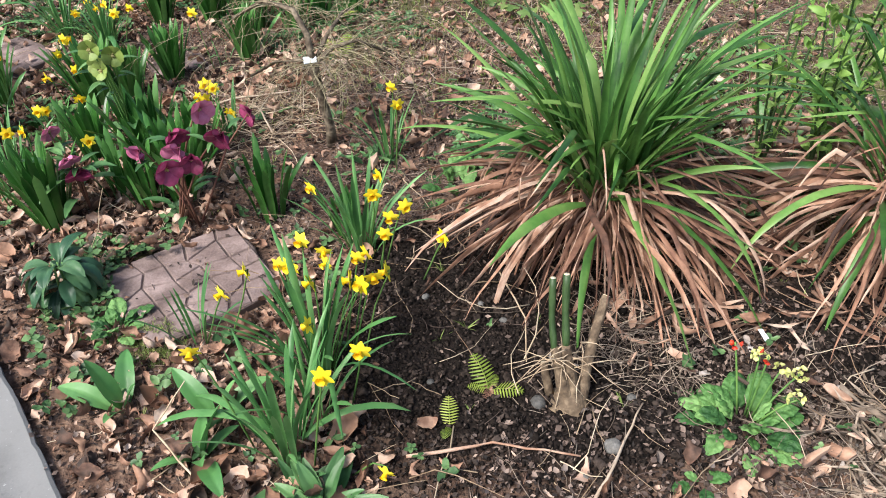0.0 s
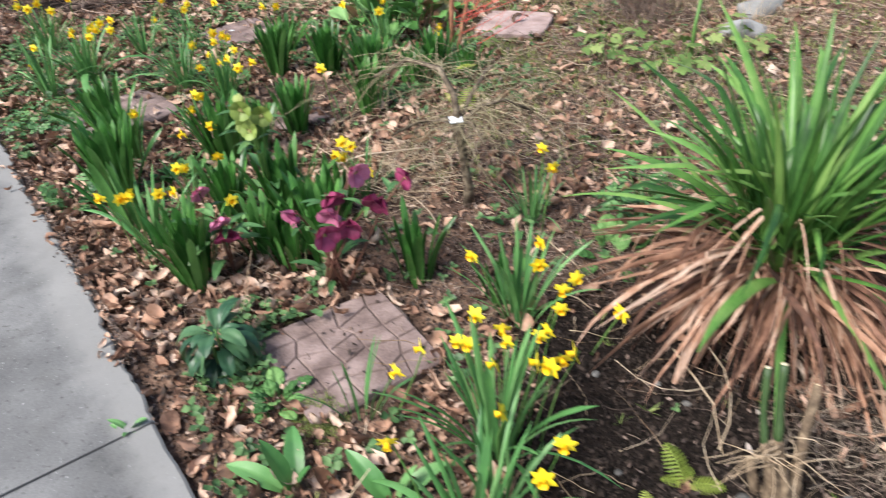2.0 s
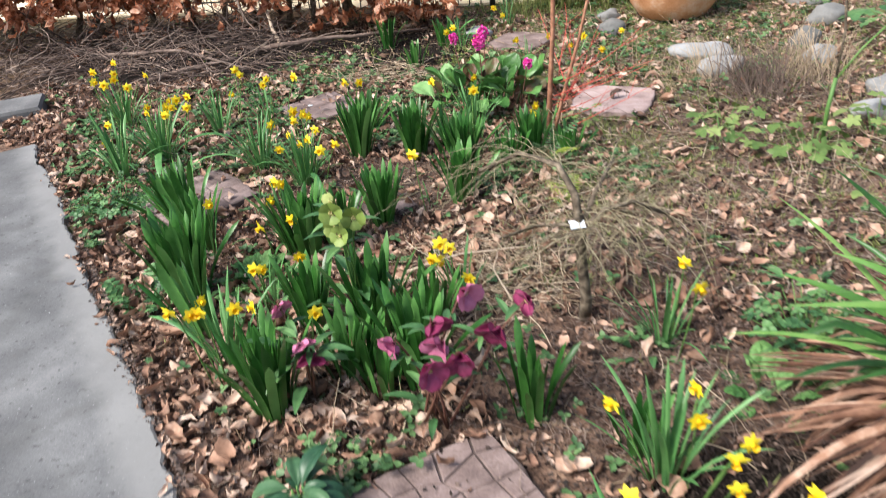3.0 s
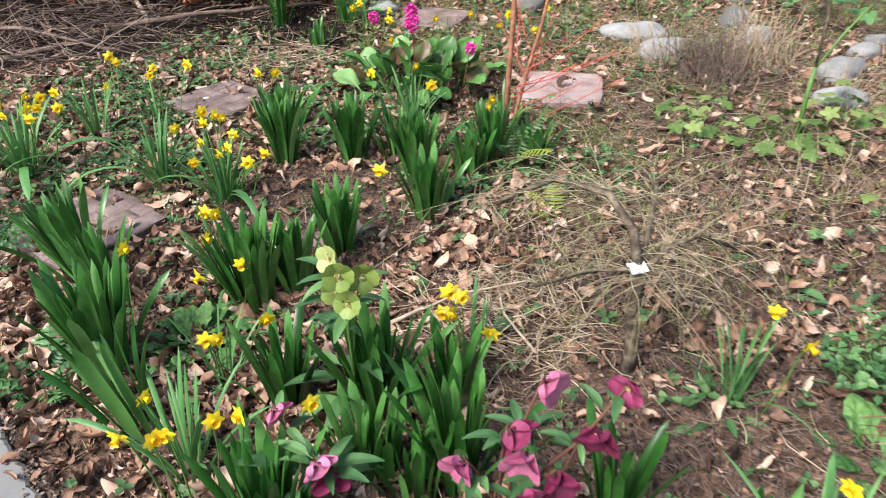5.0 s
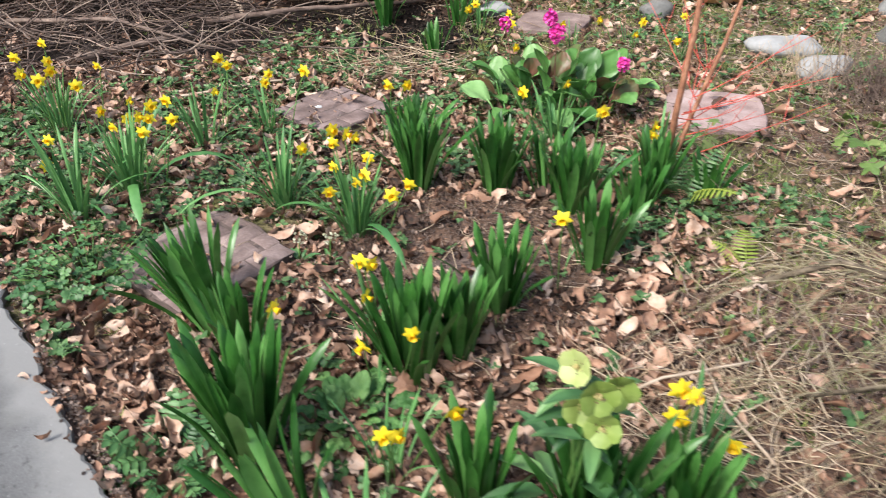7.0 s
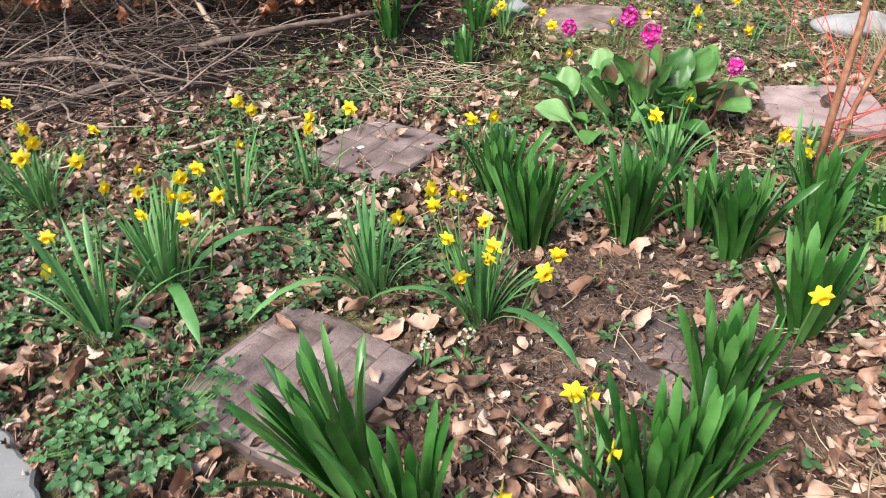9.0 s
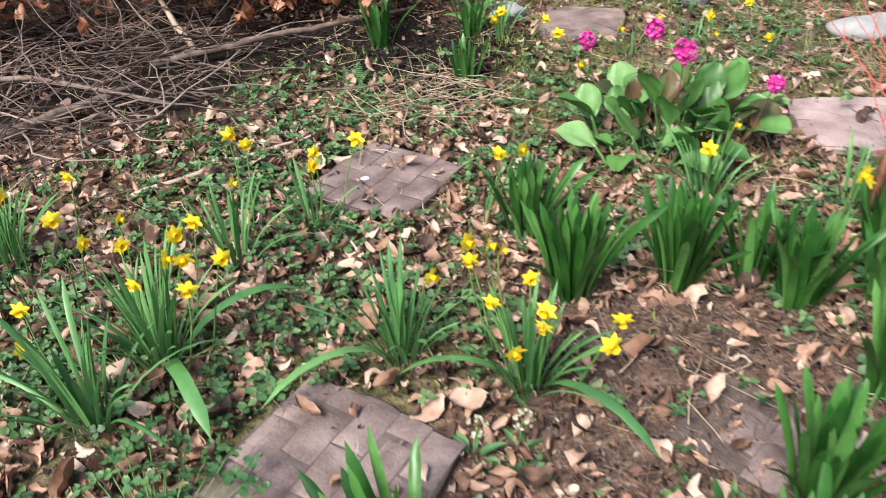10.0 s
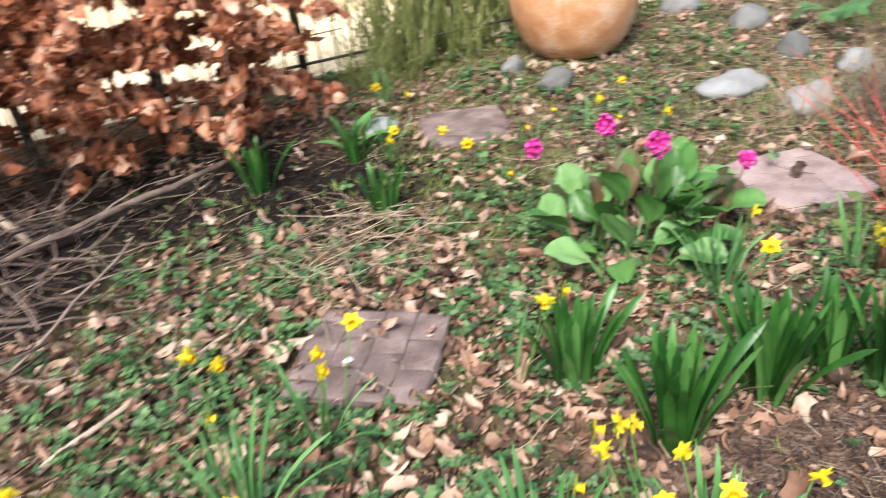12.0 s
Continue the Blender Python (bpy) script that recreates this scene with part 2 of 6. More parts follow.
class Geo:
    def __init__(self):
        self.v, self.f = [], []

    def ribbon(self, pts, widths, sides, fold=0.25, ups=None):
        """A folded strip along pts: three points across, the middle one sunk."""
        o = len(self.v)
        for i, (p, w) in enumerate(zip(pts, widths)):
            s = sides[i] if isinstance(sides, list) else sides
            d = (pts[min(i + 1, len(pts) - 1)] - pts[max(i - 1, 0)])
            up = s.cross(d).normalized() if d.length > 1e-9 else Vector((0, 0, 1))
            self.v += [p - s * w / 2, p - up * w * fold, p + s * w / 2]
        for i in range(len(pts) - 1):
            a = o + 3 * i
            self.f += [(a, a + 1, a + 4, a + 3), (a + 1, a + 2, a + 5, a + 4)]

    def tube(self, pts, radii, n=5):
        o = len(self.v)
        last = Vector((1, 0, 0))
        for i, p in enumerate(pts):
            d = (pts[min(i + 1, len(pts) - 1)] - pts[max(i - 1, 0)]).normalized()
            a = d.cross(last)
            if a.length < 1e-3:
                a = d.cross(Vector((0, 1, 0.3)))
            a.normalize()
            b = d.cross(a)
            for k in range(n):
                t = 2 * math.pi * k / n
                self.v.append(p + (a * math.cos(t) + b * math.sin(t)) * radii[i])
        for i in range(len(pts) - 1):
            for k in range(n):
                q, r = o + i * n + k, o + i * n + (k + 1) % n
                self.f.append((q, r, r + n, q + n))
        self.f.append(tuple(o + k for k in reversed(range(n))))
        self.f.append(tuple(o + (len(pts) - 1) * n + k for k in range(n)))

    def spun(self, prof, n=16, centre=Vector((0, 0, 0)), wob=0.0, rnd=None):
        """Revolve (radius, z) pairs."""
        o = len(self.v)
        for r, z in prof:
            for k in range(n):
                t = 2 * math.pi * k / n
                q = r * (1 + (rnd.uniform(-wob, wob) if wob else 0))
                self.v.append(centre + Vector((q * math.cos(t), q * math.sin(t), z)))
        for i in range(len(prof) - 1):
            for k in range(n):
                a, b = o + i * n + k, o + i * n + (k + 1) % n
                self.f.append((a, b, b + n, a + n))

    def mesh(self, name, mat, smooth=True):
        me = bpy.data.meshes.new(name)
        me.from_pydata([tuple(p) for p in self.v], [], self.f)
        me.materials.append(mat)
        if smooth:
            me.polygons.foreach_set("use_smooth", [True] * len(me.polygons))
        me.update()
        return me


def thing(name, x, y, z, label, category, group="", kind=""):
    ob = new(name)
    ob.empty_display_size = 0.05
    ob.location = (x, y, z)
    return tagged(ob, label, category, group, kind)


def part(name, geo, mat, parent, label="", m=None, smooth=True):
    me = geo if isinstance(geo, bpy.types.Mesh) else geo.mesh(name, mat, smooth)
    ob = new(name, me)
    ob.parent = parent
    if m is not None:
        ob.matrix_basis = m
    if label:
        ob["label"] = label
    return ob


def arc(length, lean0, lean1, n, az=0.0, start=Vector((0, 0, 0)), sway=0.0, rnd=RNG):
    """Points of a stalk that leaves start at lean0 from the upright and ends at lean1 (radians)."""
    pts, p, bend = [start.copy()], start.copy(), 0.0
    for i in range(n):
        t = lean0 + (lean1 - lean0) * (i + 0.5) / n
        bend += rnd.uniform(-sway, sway)
        a = az + bend
        p = p + Vector((math.sin(t) * math.cos(a), math.sin(t) * math.sin(a), math.cos(t))) * length / n
        pts.append(p.copy())
    return pts


def side_of(az):
    return Vector((-math.sin(az), math.cos(az), 0))


def strap_mesh(name, mat, lean0, lean1, w, n=7, tip=0.35, twist=0.0, sway=0.0, seed=0, fold=0.22, kink=0.0, kink_at=0.5):
    """A strap leaf one metre long that leans along +x; w: its width by its length."""
    rnd = random.Random(seed)
    g = Geo()
    pts = arc(1.0, lean0, lean1, n, 0.0, sway=sway, rnd=rnd)
    if kink:
        k = int(n * kink_at)
        turn = Matrix.Rotation(kink, 3, "Y")
        pts = pts[:k + 1] + [pts[k] + turn @ (p - pts[k]) for p in pts[k + 1:]]
    ws, sides = [], []
    for i in range(n + 1):
        t = i / n
        grow = min(1.0, 0.55 + 1.6 * t)
        ws.append(w * grow * (1.0 if t < 1 - tip else max(0.06, math.cos((t - 1 + tip) / tip * math.pi / 2) ** 0.8)))
        a = twist * t + rnd.uniform(-sway, sway) * 1.5
        sides.append((Matrix.Rotation(a, 3, "X") @ Vector((0, 1, 0))))
    g.ribbon(pts, ws, sides, fold)
    return g.mesh(name, mat)


def place(x, y, z, az, s, tilt=0.0):
    return Matrix.Translation((x, y, z)) @ Matrix.Rotation(az, 4, "Z") @ Matrix.Rotation(tilt, 4, "Y") @ Matrix.Diagonal((s, s, s, 1))


def seg(p, q, n=4, sag=0.0, rnd=None, wob=0.0):
    out = []
    for i in range(n + 1):
        t = i / n
        r = p.lerp(q, t)
        r.z += sag * 4 * t * (1 - t)
        if wob and 0 < i < n:
            r += Vector((rnd.uniform(-wob, wob), rnd.uniform(-wob, wob), rnd.uniform(-wob, wob) * 0.6))
        out.append(r)
    return out

# ---- ground ----


def fbm(x, y, s, seed=0.0):
    return noise.noise(Vector((x * s, y * s, seed))) + 0.5 * noise.noise(Vector((x * s * 2.1, y * s * 2.1, seed + 9)))


def spot(x, y, cx, cy, r):
    """1 inside a round patch, fading to 0 at its ragged rim."""
    d = math.hypot(x - cx, y - cy) / r + 0.35 * fbm(x, y, 3.0, 4.0)
    return min(1.0, max(0.0, 1.5 - 1.5 * d + 0.5))


BARE_SHADED = [(0.2, 1.36, 0.4), (0.1, 1.75, 0.25), (0.6, 1.3, 0.3), (-1.5, 5.75, 0.5), (-1.7, 6.2, 0.4), (0.5, 1.5, 0.5), (1.25, 1.5, 0.3)]
# Dark soil below brush and hedge, with their shade put into its colour.
BARE_SHADED += [(-3.4, 6.05, 0.75), (-2.65, 6.05, 0.6), (-2.1, 6.15, 0.5), (-4.6, 6.1, 0.8)]
CLEAR = [(-1.2, 3.52, 0.46), (-0.55, 2.45, 0.32), (-0.3, 2.1, 0.28), (-0.02, 2.25, 0.34)]
GREEN = [(-2.35, 4.2, 0.75), (-2.0, 5.4, 0.7), (-1.1, 5.2, 0.6), (-1.2, 4.6, 0.5), (-0.3, 3.9, 0.45), (-2.6, 3.3, 0.35), (-1.4, 5.4, 0.5), (-0.9, 1.75, 0.2), (0.3, 7.0, 1.2), (0.3, 5.4, 0.7), (-2.9, 4.7, 0.4), (1.5, 2.6, 0.7)]


def bare_shade_at(x, y):
    return max(spot(x, y, *b) for b in BARE_SHADED)


def green_at(x, y):
    return max(spot(x, y, *b) for b in GREEN)


def ground_z(x, y):
    near = max(0.0, 1.0 - max(abs(x + 0.8) / 5.5, abs(y - 3.5) / 5.5))
    k = min(1.0, near * 4)
    return k * (0.013 * fbm(x, y, 2.2) + 0.007 * fbm(x, y, 9.0, 3.0) + 0.004 * fbm(x, y, 31.0, 5.0)) - 0.012


def steps(lo, hi, d, far):
    mid = list(np.arange(lo, hi + d / 2, d))
    out, s = [], d
    p = lo
    while p > -far:
        s *= 1.5
        p -= s
        out.append(p)
    res = sorted(out) + mid
    p, s = hi, d
    while p < far:
        s *= 1.5
        p += s
        res.append(p)
    return res


def build_ground():
    xs, ys = steps(-4.2, 2.2, 0.03, 700), steps(0.4, 7.4, 0.03, 700)
    verts, bare, green = [], [], []
    for y in ys:
        for x in xs:
            verts.append((x, y, ground_z(x, y)))
            inside = -4.4 < x < 2.4 and 0 < y < 8
            bare.append(bare_shade_at(x, y) if inside else 0.0)
            edge = max(abs(x + 1.0) - 3.0, abs(y - 3.6) - 3.3) / 1.6 + 0.3 * fbm(x, y, 0.9, 2.0) if abs(x) < 12 and abs(y) < 14 else 1.0
            green.append(max(green_at(x, y) if inside else 0.0, 0.6 * min(1.0, max(0.0, edge))))
    w = len(xs)
    faces = [(j * w + i, j * w + i + 1, (j + 1) * w + i + 1, (j + 1) * w + i) for j in range(len(ys) - 1) for i in range(w - 1)]
    me = bpy.data.meshes.new("ground")
    me.from_pydata(verts, [], faces)
    for nm, vals in (("bare", bare), ("green", green)):
        me.attributes.new(nm, "FLOAT", "POINT").data.foreach_set("value", vals)
    me.polygons.foreach_set("use_smooth", [True] * len(faces))
    m = surf("garden_soil", [(0.045, 0.028, 0.021), (0.12, 0.074, 0.054), (0.25, 0.165, 0.12)], 22, 0.97, 1.0, spec=0.15, fine=90)
    m.node_tree.nodes["Bump"].inputs["Distance"].default_value = 0.03
    nt = m.node_tree
    n, ln = nt.nodes, nt.links
    bsdf = n["Principled BSDF"]
    base = bsdf.inputs["Base Color"].links[0].from_socket
    # "bare" is damp bare soil, plus the shade painted at the hedge foot.
    for nm, lo, hi, sc, top in (("green", (0.04, 0.055, 0.017), (0.15, 0.16, 0.06), 30.0, 0.7), ("bare", (0.005, 0.004, 0.0035), (0.024, 0.017, 0.0145), 70.0, 1.0)):
        at = n.new("ShaderNodeAttribute")
        at.attribute_name = nm
        tx = n.new("ShaderNodeTexNoise")
        tx.inputs["Scale"].default_value, tx.inputs["Detail"].default_value = sc, 8.0
        g = n.new("ShaderNodeNewGeometry")
        ln.new(g.outputs["Position"], tx.inputs["Vector"])
        rp = n.new("ShaderNodeValToRGB")
        rp.color_ramp.elements[0].position, rp.color_ramp.elements[1].position = 0.35, 0.7
        rp.color_ramp.elements[0].color, rp.color_ramp.elements[1].color = (*lo, 1), (*hi, 1)
        ln.new(tx.outputs["Fac"], rp.inputs[0])
        k = n.new("ShaderNodeMath")
        k.operation = "MULTIPLY"
        k.inputs[1].default_value = top
        ln.new(at.outputs["Fac"], k.inputs[0])
        mx = n.new("ShaderNodeMix")
        mx.data_type = "RGBA"
        ln.new(k.outputs[0], mx.inputs[0])
        ln.new(base, mx.inputs[6])
        ln.new(rp.outputs[0], mx.inputs[7])
        base = mx.outputs[2]
    ln.new(base, bsdf.inputs["Base Color"])
    me.materials.append(m)
    return tagged(new("ground", me), "dark garden soil strewn with leaf crumbs", "ground", kind="structure")


build_ground()

# ---- concrete path ----


def path_slab(name, a, b, wide, rough_edge, seed):
    """A cast slab whose ragged garden edge runs from a to b, on its left as one walks on."""
    rnd = random.Random(seed)
    a, b = Vector((*a, 0)), Vector((*b, 0))
    d = (b - a).normalized()
    left = Vector((-d.y, d.x, 0))
    n = max(8, int((b - a).length / 0.025))
    top, low = 0.022, -0.06
    g = Geo()
    rows = []
    for i in range(n + 1):
        p = a.lerp(b, i / n)
        e = rough_edge * (noise.noise(Vector((i * 0.043, seed, 0.3))) + 0.35 * noise.noise(Vector((i * 0.31, seed, 7.4))) + 0.25 * noise.noise(Vector((i * 0.83, seed, 3.1))))
        q = p - left * e
        inner = q + left * 0.008
        rows.append([Vector((q.x, q.y, low)), Vector((q.x, q.y, top - 0.006)), Vector((inner.x, inner.y, top)), p + left * (0.05 + e) + Vector((0, 0, top)), p + left * 0.17 + Vector((0, 0, top)), p + left * wide + Vector((0, 0, top)), p + left * wide + Vector((0, 0, low))])
    for r in rows:
        g.v += r
    for i in range(n):
        for k in range(6):
            q = i * 7 + k
            g.f.append((q, q + 7, q + 8, q + 1))
    for i in (0, n):
        g.f.append(tuple(i * 7 + k for k in range(7)))
    bm = bmesh.new()
    me = g.mesh(name, M_CONC, False)
    bm.from_mesh(me)
    bmesh.ops.recalc_face_normals(bm, faces=bm.faces)
    bm.to_mesh(me)
    bm.free()
    me.attributes.new("rim", "FLOAT", "POINT").data.foreach_set("value", [1.0, 1.0, 1.0, 0.7, 0.0, 0.0, 0.0] * (n + 1))
    return me


concrete_path = thing("concrete_path", -2.0, 2.6, 0, "grey weathered concrete path with a ragged broken edge", "path", kind="structure")
off = Matrix.Translation((2.0, -2.6, 0))
for i, (a, b, w, e) in enumerate((((0.55, -0.55), (-1.1, 1.425), 1.3, 0.014), ((-1.105, 1.431), (-3.4, 4.22), 1.3, 0.048))):
    part("path_slab", path_slab("path_slab", a, b, w, e, i + 1.5), M_CONC, concrete_path, "", off, smooth=False)

# ---- stepping stones ----


def pad_mesh(w, d, h, seed):
    """A raised cobble of a cast paver, its edge rounded and uneven."""
    rnd = random.Random(seed)
    g = Geo()
    ring = []
    for sx, sy in ((-1, -1), (0, -1), (1, -1), (1, 0), (1, 1), (0, 1), (-1, 1), (-1, 0)):
        ring.append(Vector((sx * w / 2 + rnd.uniform(-0.003, 0.003), sy * d / 2 + rnd.uniform(-0.003, 0.003), 0)))
    inset = [Vector((p.x * (1 - 0.008 / w * 2), p.y * (1 - 0.008 / d * 2), h + rnd.uniform(-0.0006, 0.0006))) for p in ring]
    g.v = ring + inset + [Vector((0, 0, h + 0.001))]
    for k in range(8):
        q = (k + 1) % 8
        g.f += [(k, q, 8 + q, 8 + k), (8 + k, 8 + q, 16)]
    return g.mesh("cobble", M_PAVER)


PADS = [pad_mesh(0.126, 0.0865, 0.0045, s) for s in range(5)] + [pad_mesh(0.061, 0.0865, 0.0045, 9)]


def paver(x, y, az, size, z, label, worn=0.0, seed=1, face=None, crazy=False):
    rnd = random.Random(seed)
    st = thing("stepping_stone", x, y, z, label, "stepping stone", "stepping stones")
    st.rotation_euler = (0, 0, az)
    g = Geo()
    s = size / 2
    ring = []
    for k in range(32):
        t = 2 * math.pi * k / 32
        c, q = math.cos(t), math.sin(t)
        m = s / max(abs(c), abs(q)) * (1 - 0.06 * max(0.0, abs(c * q) * 2 - 0.8) / 0.2) + rnd.uniform(-0.006, 0.006)
        ring.append(Vector((c * m, q * m, 0)))
    g.v = [Vector((p.x, p.y, -0.05)) for p in ring] + [Vector((p.x, p.y, -0.004)) for p in ring] + [Vector((p.x * 0.975, p.y * 0.975, 0.0)) for p in ring] + [Vector((0, 0, 0))]
    for k in range(32):
        q = (k + 1) % 32
        g.f += [(k, q, 32 + q, 32 + k), (32 + k, 32 + q, 64 + q, 64 + k), (64 + k, 64 + q, 96)]
    part("slab", g, face or M_PAVERJOINT, st, "", smooth=False)
    if crazy:
        k = 5
        grid = [[Vector(((i / k - 0.5) * size * 0.97, (j / k - 0.5) * size * 0.97, 0)) for i in range(k + 1)] for j in range(k + 1)]
        for j in range(k + 1):
            for i in range(k + 1):
                grid[j][i] += Vector((rnd.uniform(-0.026, 0.026) if 0 < i < k else 0, rnd.uniform(-0.026, 0.026) if 0 < j < k else 0, 0))
        for j in range(k):
            for i in range(k):
                q = [grid[j][i], grid[j][i + 1], grid[j + 1][i + 1], grid[j + 1][i]]
                mid = sum(q, Vector()) / 4
                c = Geo()
                low = [mid + (p - mid) * 0.95 for p in q]
                c.v = [p - mid for p in low] + [(p - mid) * 0.92 + Vector((0, 0, 0.0055)) for p in low]
                c.f = [(4, 5, 6, 7)] + [(a, (a + 1) % 4, 4 + (a + 1) % 4, 4 + a) for a in range(4)]
                part("cobble", c, M_PAVER, st, m=Matrix.Translation(mid), smooth=False)
        return st
    rows = max(3, round(size / 0.093))
    for r in range(rows):
        yy = (r - (rows - 1) / 2) * size * 0.965 / rows
        cols = max(2, round(size / 0.131))
        xs = [(c - (cols - 1) / 2) * size * 0.95 / cols for c in range(cols)]
        if r % 2:
            xs = [(c - cols / 2) * size * 0.95 / cols for c in range(1, cols)]
            ends = [(-s * 0.965 + 0.031, 5), (s * 0.965 - 0.031, 5)]
        else:
            ends = []
        for xx in xs:
            if rnd.random() > worn:
                part("cobble", rnd.choice(PADS[:5]), M_PAVER, st, m=Matrix.Translation((xx, yy, 0)) @ Matrix.Rotation(rnd.choice((0, math.pi)) + rnd.uniform(-0.03, 0.03), 4, "Z") @ Matrix.Diagonal((size * 0.95 / cols / 0.131, size * 0.965 / rows / 0.0915, 1, 1)))
        for xx, k in ends:
            if rnd.random() > worn:
                part("cobble", PADS[k], M_PAVER, st, m=Matrix.Translation((xx, yy, 0)))
    return st


paver(-0.625, 1.72, 0.62, 0.43, 0.012, "mauve cast stepping stone with a cobbled face, edge mossy", 0.05, 1, None, True)
paver(-2.085, 3.50, 0.83, 0.45, 0.012, "mauve cast stepping stone under overhanging strap leaves", 0.0, 2)
paver(-0.12, 4.62, -0.25, 0.42, 0.012, "smooth pinkish stepping stone beside red dogwood twigs", 1.0, 3, M_PAVERPINK)
paver(-1.82, 4.69, 0.82, 0.41, 0.012, "mauve cast stepping stone with bird droppings", 0.0, 4)
paver(-0.70, 5.94, -0.45, 0.40, 0.012, "worn grey-mauve stepping stone in thin grass", 1.0, 5, M_PAVER)
paver(-1.18, 3.43, 0.6, 0.26, -0.006, "half-buried stepping stone under crumbled soil", 0.6, 6)
dropping = Geo()
dropping.spun([(0.0, 0.003), (0.009, 0.002), (0.014, 0.0)], 9, Vector((0, 0, 0)), 0.3, random.Random(3))
tagged(part("bird_dropping", dropping, M_TAG, None, m=Matrix.Translation((-1.885, 4.69, 0.0192))), "small white bird dropping on a stepping stone", "dropping")

# ---- scattered leaf litter and groundcover ----
STONES = [(-0.625, 1.72, 0.24), (-2.085, 3.50, 0.26), (-0.12, 4.62, 0.23), (-1.82, 4.69, 0.23), (-0.70, 5.94, 0.22)]


def path_gap(x, y):
    """Metres by which a place lies off the path, to the right of its edge."""
    ax, ay, bx, by = 0.55, -0.55, -3.4, 4.22
    L = math.hypot(bx - ax, by - ay)
    return ((x - ax) * (by - ay) - (y - ay) * (bx - ax)) / L if y < 4.3 else 1.0


def on_stone(x, y, pad=0.0):
    return any(math.hypot(x - sx, y - sy) < r + pad for sx, sy, r in STONES)


def leaf_shape(n, wide, curl, cup):
    """A curled leaf along +x, one long; n stations."""
    pts, ws = [], []
    for i in range(n + 1):
        t = i / n
        a = curl * (t - 0.5)
        pts.append(((t - 0.5) * math.cos(a * 0.6), math.sin(a) * (t - 0.5) * 0.9))
        ws.append(wide * max(0.05, math.sin(math.pi * min(1, t * 0.94 + 0.03)) ** 0.75))
    v = []
    for (x, z), w in zip(pts, ws):
        v += [(x, -w / 2, z + cup * w), (x, 0, z), (x, w / 2, z + cup * w * 0.8)]
    f = []
    for i in range(n):
        a = 3 * i
        f += [(a, a + 1, a + 4, a + 3), (a + 1, a + 2, a + 5, a + 4)]
    return np.array(v), f


def scatter(name, mat, shapes, spots, label, category, kind="stuff", crumple=0.0):
    """Join many posed copies of small shapes into one mesh; spots: x, y, z, yaw, pitch, roll, size, shape."""
    V, F, o = [], [], 0
    jig = np.random.RandomState(5)
    for x, y, z, a, b, c, s, k in spots:
        sv, sf = shapes[k]
        m = np.array(Euler((c, b, a)).to_matrix()) * s
        V.append((sv + jig.normal(0, crumple, sv.shape) if crumple else sv) @ m.T + np.array((x, y, z)))
        F += [tuple(i + o for i in q) for q in sf]
        o += len(sv)
    me = bpy.data.meshes.new(name)
    me.from_pydata(np.concatenate(V).tolist(), [], F)
    me.polygons.foreach_set("use_smooth", [True] * len(F))
    me.materials.append(mat)
    return tagged(new(name, me), label, category, kind=kind)


def litter_amount(x, y):
    b = bare_shade_at(x, y)
    b = max(b, 0.85 * max(spot(x, y, *c) for c in CLEAR))
    k = (0.95 - 0.91 * b) * (0.55 + 0.9 * max(0, 0.5 + 0.7 * fbm(x, y, 1.3, 8.0)))
    if x > 0.0 and y < 2.2:
        k *= 0.18
    elif y < 1.7:
        k *= 0.5
    if x > -0.45 + 0.2 * fbm(x, y, 1.5, 1.0) and y > 2.7:
        k *= 0.22
    elif y > 4.9 and x > -1.3:
        k *= 0.22
    elif y > 5.1:
        k *= 0.7
    return k


LEAVES = [leaf_shape(4, w, c, u) for w, c, u in ((0.5, 0.9, 0.25), (0.6, -0.8, 0.15), (0.42, 1.6, 0.35), (0.55, 0.3, -0.2), (0.65, 1.1, 0.1), (0.38, -1.4, 0.3))]


def dead_leaf(seed, wide, curl, roll, ragged):
    """A dry leaf along +x, one long: rolled at its sides, bowed along its length, its outline ragged."""
    r = random.Random(seed)
    n, m = 5, 5
    v, f = [], []
    skew, wave = r.uniform(-0.12, 0.12), r.uniform(0, 6.3)
    for i in range(n + 1):
        t = i / n
        w = wide * max(0.07, math.sin(math.pi * min(0.97, 0.04 + 0.93 * t ** 0.9)) ** 0.7)
        a = curl * (t - 0.5)
        for j in range(m):
            u = (j - 2) / 2
            edge = 1 + (r.uniform(-ragged, ragged) if abs(u) == 1 else 0)
            y = u * w / 2 * edge * math.cos(roll * abs(u) * 0.8) + skew * math.sin(3 * t)
            z = math.sin(a) * (t - 0.5) + roll * 0.42 * w * abs(u) ** 1.6 + 0.05 * math.sin(wave + 5 * t + 2.5 * u) + r.uniform(-0.022, 0.022)
            v.append(((t - 0.5) * math.cos(a * 0.7) + (r.uniform(-0.05, 0.05) if abs(u) == 1 else 0), y, z))
    for i in range(n):
        for j in range(m - 1):
            k = i * m + j
            f.append((k, k + 1, k + m + 1, k + m))
    return np.array(v), f


DEAD = [dead_leaf(i, w, c, q, e) for i, (w, c, q, e) in enumerate(((0.6, 0.7, 0.9, 0.2), (0.72, -0.9, 0.6, 0.28), (0.5, 1.6, 1.5, 0.2), (0.66, 0.3, -0.7, 0.35), (0.8, 1.1, 0.5, 0.3), (0.46, -1.5, 1.7, 0.2), (0.56, 0.9, -1.2, 0.32), (0.7, 0.5, 1.2, 0.4)))]
rnd = random.Random(11)


